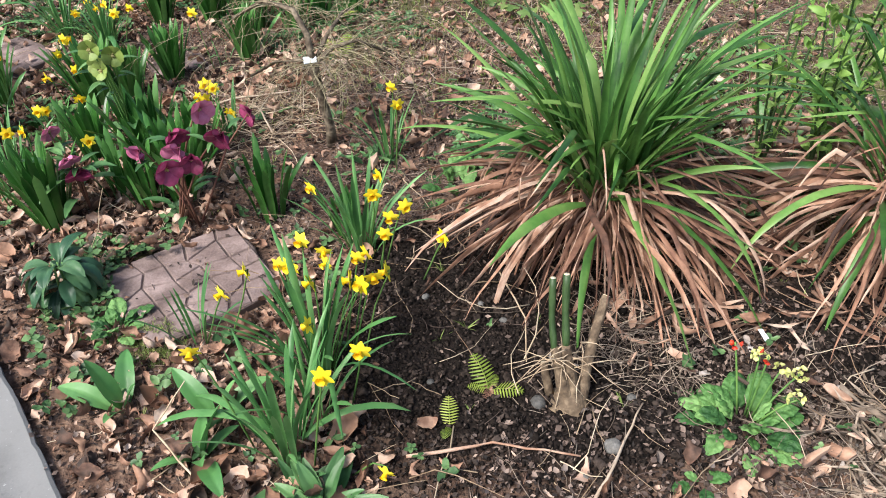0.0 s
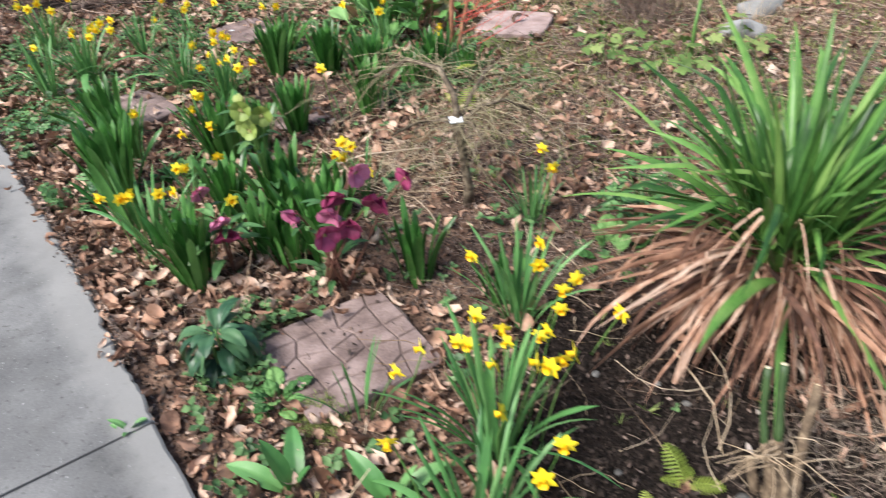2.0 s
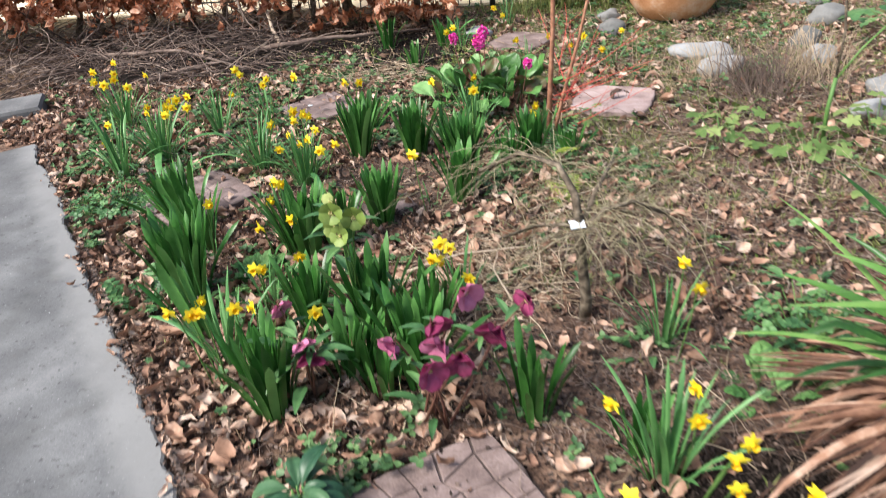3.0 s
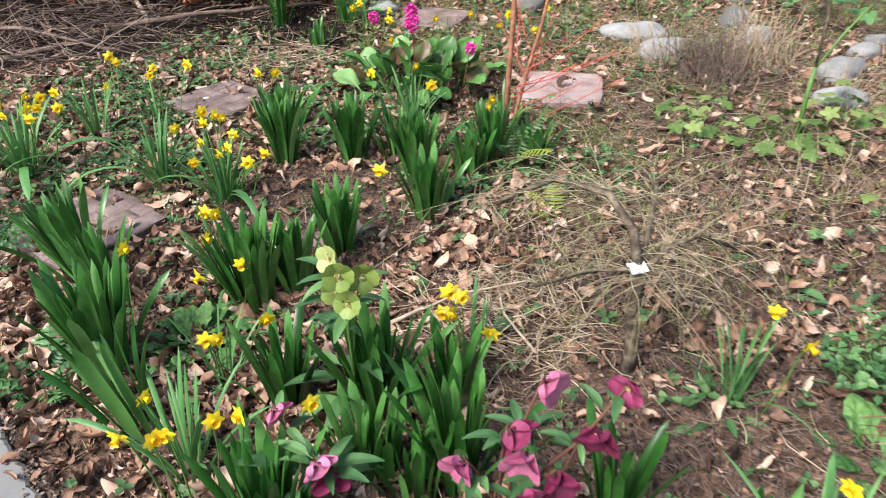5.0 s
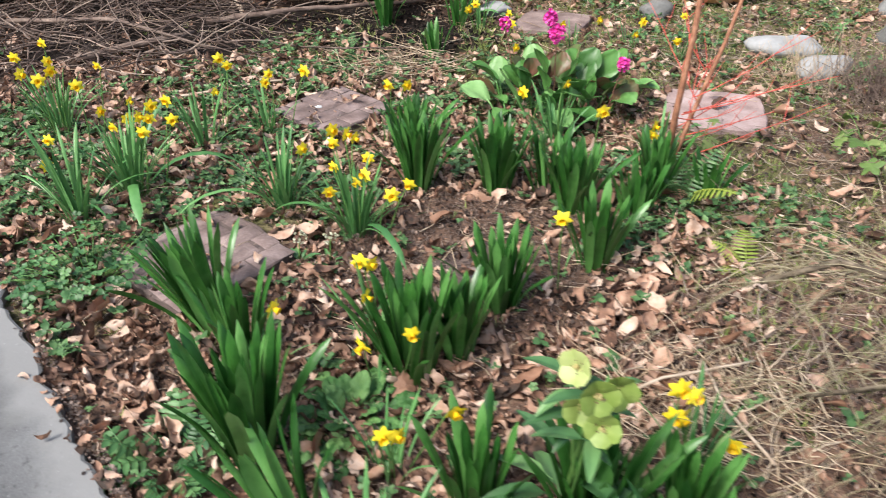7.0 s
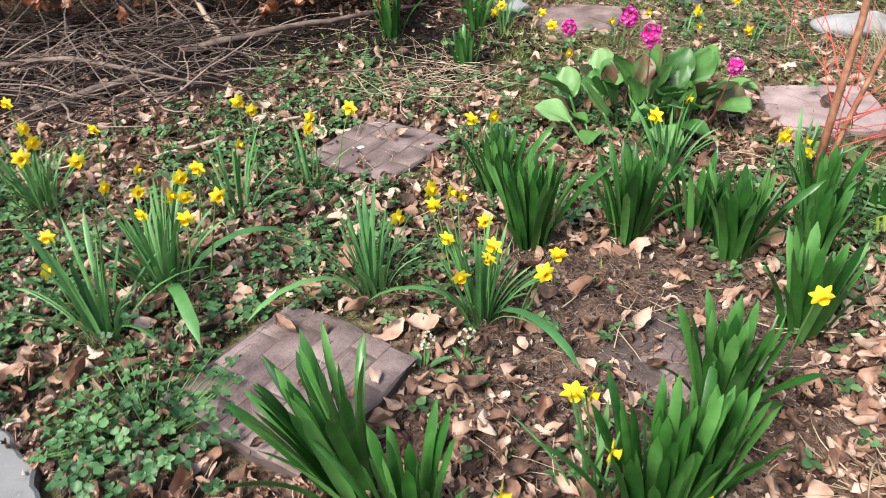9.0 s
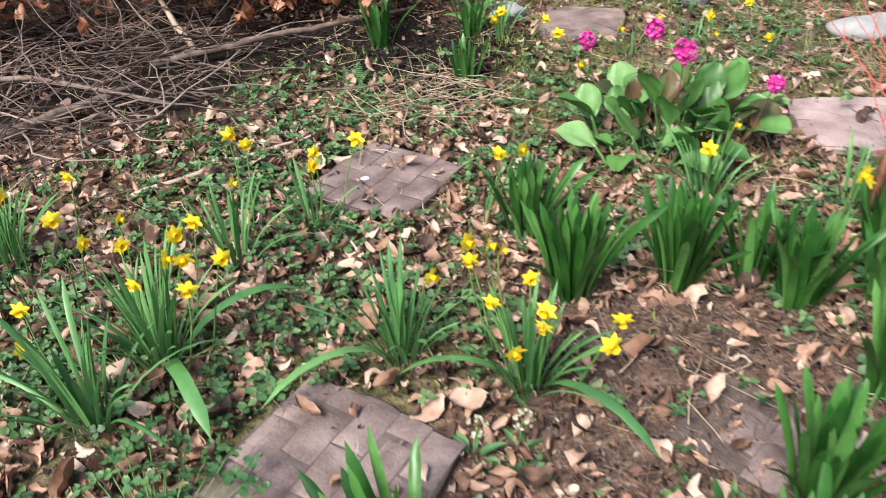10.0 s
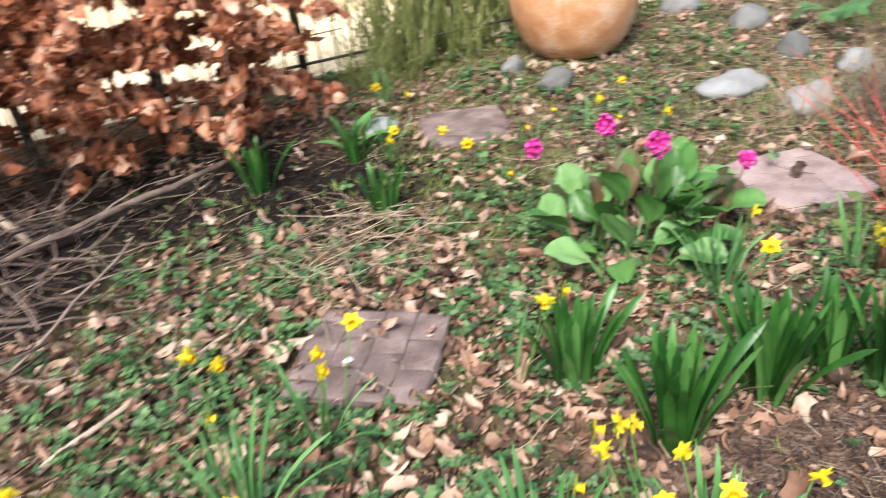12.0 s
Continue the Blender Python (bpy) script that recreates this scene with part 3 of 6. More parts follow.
def spread(count, xr, yr, amount, size, lift=(0.004, 0.016), tilt=0.35, shapes=6, stone=0.035, gap=0.02):
    out = []
    tries = 0
    while len(out) < count and tries < count * 12:
        tries += 1
        x, y = rnd.uniform(*xr), rnd.uniform(*yr)
        if rnd.random() > amount(x, y) or path_gap(x, y) < gap + rnd.uniform(-0.02, 0.02):
            continue
        if on_stone(x, y) and rnd.random() > stone:
            continue
        z = (0.02 if on_stone(x, y) else 0.023 if path_gap(x, y) < 0.0 else ground_z(x, y)) + rnd.uniform(*lift)
        out.append((x, y, z, rnd.uniform(0, 6.3), rnd.gauss(0, tilt), rnd.gauss(0, tilt), rnd.uniform(*size), rnd.randrange(shapes)))
    return out


litter = spread(20000, (-4.2, 1.9), (0.7, 7.0), litter_amount, (0.012, 0.042), (0.003, 0.018), 0.55, 8) + spread(5200, (-4.0, 1.7), (0.7, 6.6), litter_amount, (0.042, 0.08), (0.008, 0.03), 0.5, 8)
scatter("leaf_litter", M_LITTER, DEAD, litter, "curled brown dead leaves carpeting the bed", "leaf litter", crumple=0.03)
CRUMB = [leaf_shape(2, w, c, u) for w, c, u in ((0.6, 0.8, 0.2), (0.4, -0.8, 0.1), (0.8, 0.2, 0.1))]
scatter("leaf_crumbs", M_FRAG, CRUMB, spread(46000, (-3.4, 1.9), (0.75, 5.4), lambda x, y: min(1.0, 1.4 - 0.24 * y) * (1 - 0.85 * bare_shade_at(x, y)), (0.006, 0.02), (0.001, 0.008), 0.6, 3, 0.05, 0.0), "dark crumbs of soil and rotted leaves", "leaf litter")


def edge_spill(count, reach, size, shapes, lift):
    out = []
    for _ in range(count):
        t = rnd.uniform(0.46, 0.99)
        gap = 0.03 - abs(rnd.gauss(0, reach)) * (1 + 1.2 * noise.noise(Vector((t * 21, 3.3, 0))))
        x, y = 0.55 - 3.95 * t + 0.77 * gap, -0.55 + 4.77 * t + 0.638 * gap
        out.append((x, y, 0.0235 + rnd.uniform(*lift), rnd.uniform(0, 6.3), rnd.gauss(0, 0.3), rnd.gauss(0, 0.3), rnd.uniform(*size), rnd.randrange(shapes)))
    return out


scatter("path_edge_crumbs", M_FRAG, CRUMB, edge_spill(2600, 0.014, (0.004, 0.013), 3, (0.0, 0.003)), "dark crumbs spilling over the path's broken edge", "leaf litter")
scatter("path_edge_leaves", M_LITTER, DEAD, edge_spill(150, 0.025, (0.014, 0.045), 6, (0.002, 0.008)), "dead leaves lying on the path's edge", "leaf litter", crumple=0.03)
BLADES = [leaf_shape(5, w, c, 0.1) for w, c in ((0.045, 0.8), (0.06, -0.9), (0.035, 1.4), (0.07, 0.4))]
scatter("withered_blades", M_LITTER, BLADES, spread(300, (0.35, 1.75), (1.38, 2.2), lambda x, y: min(1.0, spot(x, y, 0.8, 1.8, 0.34) + spot(x, y, 1.35, 1.8, 0.45)), (0.08, 0.26), (0.003, 0.02), 0.1, 4), "withered brown blades matted on the soil", "dead leaves", crumple=0.02)


def lump_shape(seed):
    r = random.Random(seed)
    v = [(r.uniform(0.6, 1.1), 0, 0), (-r.uniform(0.6, 1.1), 0, 0), (0, r.uniform(0.6, 1.1), 0), (0, -r.uniform(0.6, 1.1), 0), (r.uniform(-0.3, 0.3), r.uniform(-0.3, 0.3), r.uniform(0.5, 0.9)), (0, 0, -0.5), (0.55, 0.5, 0.35), (-0.5, 0.45, 0.4), (-0.5, -0.55, 0.35), (0.5, -0.5, 0.4)]
    f = [(0, 6, 4, 9), (6, 2, 7, 4), (4, 7, 1, 8), (9, 4, 8, 3), (0, 5, 2, 6), (2, 5, 1, 7), (1, 5, 3, 8), (3, 5, 0, 9)]
    return np.array(v) * 0.5, f


LUMPS = [lump_shape(s) for s in range(6)]
scatter("soil_lumps", M_LUMP, LUMPS, spread(9000, (-0.4, 1.6), (0.75, 2.1), lambda x, y: bare_shade_at(x, y), (0.004, 0.012), (0.0, 0.005), 0.5, 6, 0.0) + spread(380, (-0.3, 1.6), (0.75, 2.0), lambda x, y: bare_shade_at(x, y), (0.02, 0.042), (-0.004, 0.004), 0.5, 6, 0.0) + spread(1800, (-2.2, -0.9), (5.2, 6.6), lambda x, y: bare_shade_at(x, y), (0.008, 0.028), (0.0, 0.004), 0.5, 6, 0.0) + spread(14000, (-1.6, 1.7), (0.75, 3.8), lambda x, y: min(1.0, 0.08 + 1.1 * bare_shade_at(x, y)), (0.005, 0.02), (0.0, 0.004), 0.5, 6, 0.0), "crumbly lumps of dark damp soil", "soil", crumple=0.05)


def clover_shape(seed, n=3):
    """A small toothed three-part leaf on a short stalk."""
    r = random.Random(seed)
    v, f = [], []
    for k in range(n):
        az = 2 * math.pi * k / n + r.uniform(-0.2, 0.2)
        s, d = np.array((-math.sin(az), math.cos(az), 0)), np.array((math.cos(az), math.sin(az), r.uniform(-0.15, 0.2)))
        o = len(v)
        for t, w in ((0.0, 0.05), (0.22, 0.3), (0.5, 0.42), (0.78, 0.3), (1.0, 0.06)):
            c = d * t * 0.55
            v += [c - s * w / 2 + (0, 0, 0.05), c + (0, 0, 0.0), c + s * w / 2 + (0, 0, 0.05)]
        for i in range(4):
            a = o + 3 * i
            f += [(a, a + 1, a + 4, a + 3), (a + 1, a + 2, a + 5, a + 4)]
    return np.array(v), f


CLOVER = [clover_shape(s) for s in range(4)] + [clover_shape(9, 5)]


def cover_amount(x, y):
    g = green_at(x, y)
    k = 0.8 * g * min(1.0, max(0.0, 0.4 + 1.3 * fbm(x, y, 2.6, 2.0))) + 0.035
    if y > 5.0 and x > -1.4 or x > -0.35 and y > 2.6:
        k *= 0.3
    return k * (1 - 0.9 * spot(x, y, -2.9, 6.0, 0.9)) * (1 - 0.96 * bare_shade_at(x, y))


scatter("groundcover", M_COVER, CLOVER, spread(6000, (-4.0, 1.9), (1.0, 7.2), cover_amount, (0.024, 0.058), (0.012, 0.05), 0.28, 5, 0.02, 0.04), "low green three-leaved groundcover among dead leaves", "groundcover", crumple=0.035)


def tuft_shape(seed):
    r = random.Random(seed)
    v, f = [], []
    for k in range(6):
        az, ln_ = r.uniform(0, 6.3), r.uniform(0.6, 1.2)
        s, lean = np.array((-math.sin(az), math.cos(az), 0)), r.uniform(0.3, 1.1)
        d = np.array((math.cos(az) * math.sin(lean), math.sin(az) * math.sin(lean), math.cos(lean)))
        o = len(v)
        v += [-s * 0.04, s * 0.04, d * ln_ * 0.6 + s * 0.03, d * ln_ * 0.6 - s * 0.03, d * ln_ - np.array((0, 0, 0.12)) * lean]
        f += [(o, o + 1, o + 2, o + 3), (o + 3, o + 2, o + 4)]
    return np.array(v), f


TUFTS = [tuft_shape(s) for s in range(5)]


def grassy(x, y):
    k = 0.5 * green_at(x, y) * max(0.0, 0.4 + fbm(x, y, 2.0, 6.0))
    return k + (0.8 if y > 4.95 and x > -1.25 else 0.0) + (0.75 if x > -0.6 and y > 2.7 else 0.02)


scatter("thin_grass", M_MOSSY, TUFTS, spread(16500, (-3.5, 3.0), (1.2, 8.5), grassy, (0.015, 0.05), (-0.004, 0.0), 0.2, 5, 0.0, 0.04), "thin yellowish green grass and moss tufts", "grass")


def sticks(name, mat, count, xr, yr, lr, rr, amount, label, lift=(0.004, 0.02), tilt=0.12, seed=5, n=4, cat="dead stalks"):
    r = random.Random(seed)
    g = Geo()
    made = 0
    for _ in range(count * 10):
        if made >= count:
            break
        x, y = r.uniform(*xr), r.uniform(*yr)
        if r.random() > amount(x, y) or path_gap(x, y) < 0.12 or on_stone(x, y, 0.04) and r.random() > 0.1:
            continue
        made += 1
        L, az, el = r.uniform(*lr), r.uniform(0, 6.3), r.gauss(0, tilt)
        p = Vector((x, y, max(ground_z(x, y), 0.018 if on_stone(x, y) else -1) + r.uniform(*lift)))
        pts = [p]
        for i in range(n):
            az += r.gauss(0, 0.3)
            el += r.gauss(0, 0.1)
            p = p + Vector((math.cos(az) * math.cos(el), math.sin(az) * math.cos(el), math.sin(el))) * L / n
            p.z = max(p.z, ground_z(p.x, p.y) + 0.003)
            pts.append(p)
        rad = r.uniform(*rr)
        g.tube(pts, [rad * (1 - 0.5 * i / n) for i in range(n + 1)], 4)
    return tagged(new(name, g.mesh(name, mat)), label, cat, kind="stuff")


sticks("dry_stalks", M_STRAW, 2000, (-3.4, 1.9), (0.8, 6.8), (0.06, 0.3), (0.0009, 0.0022), lambda x, y: 0.5, "thin bleached dry stalks lying on the soil")
sticks("dry_stalk_heap", M_STRAW, 420, (-0.95, -0.35), (2.45, 3.1), (0.06, 0.22), (0.001, 0.0025), lambda x, y: spot(x, y, -0.65, 2.8, 0.28), "pale broken stalks heaped by a small tree", (0.004, 0.04), 0.25, 6)
sticks("root_threads", M_OLDSTRAW, 330, (0.3, 1.6), (0.8, 1.7), (0.08, 0.28), (0.0006, 0.0014), lambda x, y: 0.12 + 0.85 * spot(x, y, 1.3, 0.95, 0.4), "pale dry root threads on dark soil", (0.002, 0.015), 0.1, 7)
sticks("thatch_heap", M_OLDSTRAW, 260, (0.45, 1.0), (1.2, 1.65), (0.03, 0.13), (0.0006, 0.0018), lambda x, y: spot(x, y, 0.66, 1.4, 0.16), "matted heap of pale dead stems behind cut canes", (0.003, 0.035), 0.2, 14)
STRAWS = [leaf_shape(5, w, c, 0.1) for w, c in ((0.012, 0.4), (0.018, -0.3), (0.01, 0.6), (0.026, 0.2))]
scatter("fallen_straw_blades", M_OLDSTRAW, STRAWS, spread(210, (0.8, 1.7), (0.75, 1.2), lambda x, y: spot(x, y, 1.18, 0.95, 0.2), (0.1, 0.3), (0.004, 0.025), 0.1, 4), "pale straw blades heaped on the soil", "dead leaves", crumple=0.012)
scatter("soil_litter", M_FRAG, CRUMB, spread(5200, (0.2, 1.5), (0.75, 1.6), lambda x, y: (0.2 + 0.75 * max(0.0, fbm(x, y, 4.0, 7.0) + 0.3)) * (1 - 0.9 * spot(x, y, 0.2, 1.42, 0.34)), (0.005, 0.022), (0.002, 0.012), 0.6, 3), "brown and grey crumbs of dead leaves on damp soil", "leaf litter")
sticks("root_mat", M_TWIG, 700, (-0.4, 0.3), (1.9, 2.6), (0.03, 0.11), (0.0008, 0.0018), lambda x, y: spot(x, y, -0.03, 2.22, 0.3), "brown mat of fine dead roots", (0.002, 0.02), 0.15, 13)
sticks("root_mat", M_TWIG, 2400, (-1.75, -0.7), (3.1, 3.95), (0.015, 0.065), (0.0005, 0.0013), lambda x, y: spot(x, y, -1.22, 3.55, 0.42), "brown mat of fine dead roots", (0.002, 0.018), 0.15, 16)
sticks("root_mat", M_TWIG, 2200, (-0.9, 0.5), (1.95, 3.1), (0.015, 0.065), (0.0005, 0.0013), lambda x, y: 0.6, "brown mat of fine dead roots", (0.002, 0.015), 0.15, 17)
sticks("fine_roots", M_TWIG, 4200, (-1.6, 1.6), (0.75, 3.9), (0.03, 0.1), (0.0006, 0.0014), lambda x, y: 0.5 - 0.4 * bare_shade_at(x, y), "fine brown root threads over the soil", (0.001, 0.01), 0.12, 8)
sticks("grass_stalk_bed", M_OLDSTRAW, 3400, (-0.6, 2.3), (2.6, 6.6), (0.06, 0.3), (0.0007, 0.002), lambda x, y: 0.9, "straw-coloured dead grass stalks", (0.004, 0.03), 0.15, 9)
sticks("flattened_straw", M_STRAW, 170, (-2.0, -1.1), (5.05, 5.5), (0.14, 0.4), (0.001, 0.0024), lambda x, y: spot(x, y, -1.55, 5.27, 0.26), "pale flattened straw stalks beside a stepping stone", (0.01, 0.05), 0.06, 15)
sticks("brush_pile", M_TWIG, 950, (-5.4, -1.9), (5.15, 6.9), (0.2, 0.75), (0.0018, 0.006), lambda x, y: min(1.0, spot(x, y, -3.3, 6.0, 1.0) + spot(x, y, -4.6, 6.0, 0.9)), "brown heap of dead brushwood twigs", (0.01, 0.16), 0.28, 10, 6, "brushwood")


# ---- paving beyond the fence ----
pv = Geo()
pv.v = [Vector(p) for p in ((-30, 10.9, 0.004), (-30, 60, 0.004), (30, 60, 0.004), (30, 3.3, 0.004), (-30, 10.9, -0.05), (-30, 60, -0.05), (30, 60, -0.05), (30, 3.3, -0.05))]
pv.f = [(3, 2, 1, 0), (0, 1, 5, 4), (1, 2, 6, 5), (2, 3, 7, 6), (3, 0, 4, 7)]
tagged(part("pavement", pv, M_CREAM, None, smooth=False), "pale cream paving beyond the fence", "pavement", kind="structure")

# ---- strap-leaved clumps ----
D = math.radians
STRAPS = [strap_mesh("strap_leaf", M_STRAP, D(a), D(b), w, 9, 0.18, tw, 0.02, i, 0.18) for i, (a, b, w, tw) in enumerate(((1, 6, 0.086, 0.3), (3, 13, 0.086, -0.5), (6, 21, 0.088, 0.5), (9, 33, 0.086, -0.4), (13, 54, 0.082, 0.5), (5, 17, 0.09, 0.6)))]


def strap_clump(x, y, h, n=18, lean=0.0, lean_az=0.0, wide=1.0, label="dense clump of dark green glossy strap leaves"):
    r = random.Random(int(x * 1000) * 7 + int(y * 1000))
    c = thing("strap_leaf_clump", x, y, ground_z(x, y), label, "bulb leaves", "strap leaf clumps")
    c.rotation_euler = (lean * -math.sin(lean_az), lean * math.cos(lean_az), 0)
    n = int(n * 1.9)
    for k in range(n):
        u = (k + 0.5) / n
        az = k * 2.4 + r.uniform(-0.3, 0.3)
        i = min(5, int(u * 4.0 + r.uniform(-0.7, 0.8)))
        s = h * r.uniform(0.84, 1.08) * (1.0 + 0.03 * i)
        q = 0.012 + 0.04 * u * wide
        part("leaf", STRAPS[max(0, i)], M_STRAP, c, m=place(q * math.cos(az), q * math.sin(az), -0.01, az + r.uniform(-0.4, 0.4), s) @ Matrix.Diagonal((1, r.uniform(0.85, 1.25) * (0.27 / h) ** 0.5, 1, 1)))
    return c


strap_clump(-1.40, 3.96, 0.28, 20)
strap_clump(-1.44, 4.27, 0.24, 16)
strap_clump(-1.11, 3.94, 0.27, 20)
strap_clump(-0.85, 3.79, 0.25, 20)
strap_clump(-0.82, 3.46, 0.25, 17)
strap_clump(-1.13, 3.24, 0.25, 20)
strap_clump(-1.38, 2.97, 0.29, 24, wide=1.5)
strap_clump(-1.26, 3.04, 0.25, 18)
strap_clump(-1.95, 3.15, 0.32, 18, 0.35, 2.6, label="strap leaf clump leaning over a stepping stone")
strap_clump(-1.84, 3.02, 0.26, 10)
strap_clump(-1.74, 2.68, 0.34, 24, wide=1.3)
strap_clump(-1.22, 2.52, 0.24, 15)
strap_clump(-0.98, 2.46, 0.30, 22)
strap_clump(-0.80, 2.46, 0.24, 14)
strap_clump(-0.79, 2.22, 0.30, 16)
strap_clump(-0.97, 2.26, 0.2, 8)
strap_clump(-1.20, 2.07, 0.30, 20)
strap_clump(-0.46, 2.09, 0.24, 9, label="small tuft of green strap leaves")
strap_clump(-1.02, 2.24, 0.24, 8)
strap_clump(-0.89, 2.16, 0.21, 7)
strap_clump(-0.54, 3.90, 0.23, 16)
strap_clump(-0.36, 3.88, 0.15, 12)
strap_clump(-0.92, 3.91, 0.25, 10)
strap_clump(-0.64, 3.75, 0.2, 12)
strap_clump(-1.58, 2.44, 0.3, 8, 0.4, 2.6, label="green strap leaves flopping over dead leaves")
strap_clump(-1.68, 5.98, 0.22, 8)
strap_clump(-1.38, 5.45, 0.18, 9)
strap_clump(-1.25, 5.95, 0.2, 6)
strap_clump(-0.18, 1.98, 0.16, 6)

# ---- daffodils ----
DAFLEAVES = [strap_mesh("daffodil_leaf", M_DAFLEAF, D(a), D(b), w, 7, 0.22, tw, 0.04, 20 + i) for i, (a, b, w, tw) in enumerate(((4, 16, 0.045, 0.4), (8, 34, 0.045, -0.4), (14, 60, 0.042, 0.3), (20, 105, 0.042, -0.3), (24, 135, 0.04, 0.2)))]


def petal_ring(count, length, width, lift, seed, cup=0.15, n=4, turn=0.0, jitter=0.25, power=0.8):
    """Petals round the +x axis."""
    r = random.Random(seed)
    g = Geo()
    for k in range(count):
        a = 2 * math.pi * k / count + turn + r.uniform(-0.08, 0.08)
        out = Vector((0, math.cos(a), math.sin(a)))
        side = Vector((0, -math.sin(a), math.cos(a)))
        back = lift + r.uniform(-jitter, jitter) * 0.5
        pts, ws = [], []
        for i in range(n + 1):
            t = i / n
            pts.append(out * (0.12 + 0.88 * t) * length + Vector((back * t * length - cup * length * math.sin(math.pi * t), 0, 0)))
            ws.append(width * max(0.06, math.sin(math.pi * min(0.97, 0.16 + 0.84 * t)) ** power))
        g.ribbon(pts, ws, side, 0.12)
    return g


PETALS = []
for k in range(4):
    g = petal_ring(3, 0.031, 0.020, -0.2 + 0.1 * k, 40 + k, 0.03)
    h = petal_ring(3, 0.030, 0.019, -0.3 + 0.1 * k, 50 + k, 0.03, turn=math.pi / 3)
    o = len(g.v)
    g.v += h.v
    g.f += [tuple(i + o for i in q) for q in h.f]
    PETALS.append(g.mesh("flower", M_YELLOW))


def corona_mesh():
    g = Geo()
    n = 12
    for rad, x in ((0.005, 0.0), (0.0075, 0.006), (0.0085, 0.013), (0.0115, 0.018)):
        for k in range(n):
            t = 2 * math.pi * k / n
            q = rad * (1 + (0.12 if k % 2 and x > 0.015 else 0))
            g.v.append(Vector((x, q * math.cos(t), q * math.sin(t))))
    for i in range(3):
        for k in range(n):
            a, b = i * n + k, i * n + (k + 1) % n
            g.f.append((a, b, b + n, a + n))
    g.f.append(tuple(range(n)))
    return g.mesh("trumpet", M_CORONA)


CORONA = corona_mesh()


def daffodils(x, y, h, leaves, flowers):
    r = random.Random(int(x * 1000) * 3 + int(y * 1000))
    z0 = ground_z(x, y)
    words = "small yellow daffodils with narrow green leaves" if flowers else "tuft of narrow green daffodil leaves"
    c = thing("daffodil_clump", x, y, z0, words, "daffodils", "daffodil clumps")
    leaves = int(leaves * 1.6)
    for k in range(leaves):
        u = (k + 0.5) / leaves
        az = k * 2.4 + r.uniform(-0.4, 0.4)
        i = min(4, max(0, int(u * 2.7 + r.uniform(-0.6, 0.9))))
        q = 0.01 + 0.035 * u
        part("leaf", DAFLEAVES[i], M_DAFLEAF, c, m=place(q * math.cos(az), q * math.sin(az), -0.01, az + r.uniform(-0.5, 0.5), h * r.uniform(0.75, 1.25)) @ Matrix.Diagonal((1, r.uniform(0.65, 1.15), 1, 1)))
    for fx, fy, fz in flowers:
        top = Vector((fx - x, fy - y, fz - z0))
        flat = Vector((top.x, top.y, 0))
        root = flat.normalized() * min(0.03, flat.length) if flat.length > 0.001 else Vector((0, 0, 0))
        if flat.length > 0.16:
            root = flat * (1 - 0.09 / flat.length)
        root.z = ground_z(x + root.x, y + root.y) - z0 - 0.005
        face = math.atan2(-fy + 0.3, -0.9 - fx) + r.uniform(-1.0, 1.0)
        dip = r.uniform(-0.15, 0.45)
        back = Vector((math.cos(face), math.sin(face), 0)) * -0.012
        neck = top + back
        mid = root.lerp(neck, 0.55) + Vector((r.uniform(-0.012, 0.012), r.uniform(-0.012, 0.012), 0.02))
        g = Geo()
        g.tube([root, root.lerp(mid, 0.5), mid, mid.lerp(neck, 0.6) + Vector((0, 0, 0.006)), neck + Vector((0, 0, 0.006)), neck.lerp(top, 0.7)], [0.0025, 0.0025, 0.0023, 0.0021, 0.002, 0.0026], 5)
        part("stalk", g, M_STALK, c)
        s = r.uniform(0.76, 0.98)
        f = part("flower", r.choice(PETALS), M_YELLOW, c, m=Matrix.Translation(top) @ Matrix.Rotation(face, 4, "Z") @ Matrix.Rotation(dip, 4, "Y") @ Matrix.Rotation(r.uniform(0, 6.3), 4, "X") @ Matrix.Diagonal((s, s, s, 1)))
        part("trumpet", CORONA, M_CORONA, f, "golden trumpet")
    return c


daffodils(-0.23, 1.09, 0.3, 16, [(0.01, 0.99, 0.04), (-0.09, 1.0, 0.34), (-0.4, 1.12, 0.3)])
daffodils(-0.18, 1.19, 0.26, 8, [])
daffodils(-0.19, 1.35, 0.34, 20, [(-0.24, 1.58, 0.25), (-0.28, 1.48, 0.25), (-0.25, 1.47, 0.25), (-0.08, 1.5, 0.25), (-0.06, 1.52, 0.25), (-0.16, 1.48, 0.25), (-0.19, 1.41, 0.25), (-0.09, 1.41, 0.25), (-0.06, 1.39, 0.25), (0.0, 1.44, 0.25), (-0.17, 1.25, 0.25), (-0.04, 1.16, 0.25), (-0.03, 1.42, 0.25), (-0.17, 1.53, 0.25)])
daffodils(-0.55, 1.48, 0.24, 6, [(-0.43, 1.43, 0.2), (-0.37, 1.47, 0.24)])
daffodils(-0.13, 1.87, 0.28, 18, [(-0.06, 1.95, 0.22), (-0.26, 1.89, 0.22), (-0.07, 1.84, 0.22), (0.03, 1.77, 0.22), (-0.01, 1.72, 0.22), (-0.02, 1.64, 0.22), (0.14, 1.66, 0.19)])
daffodils(-0.08, 2.43, 0.24, 12, [(-0.042, 2.375, 0.31), (-0.012, 2.26, 0.3)])
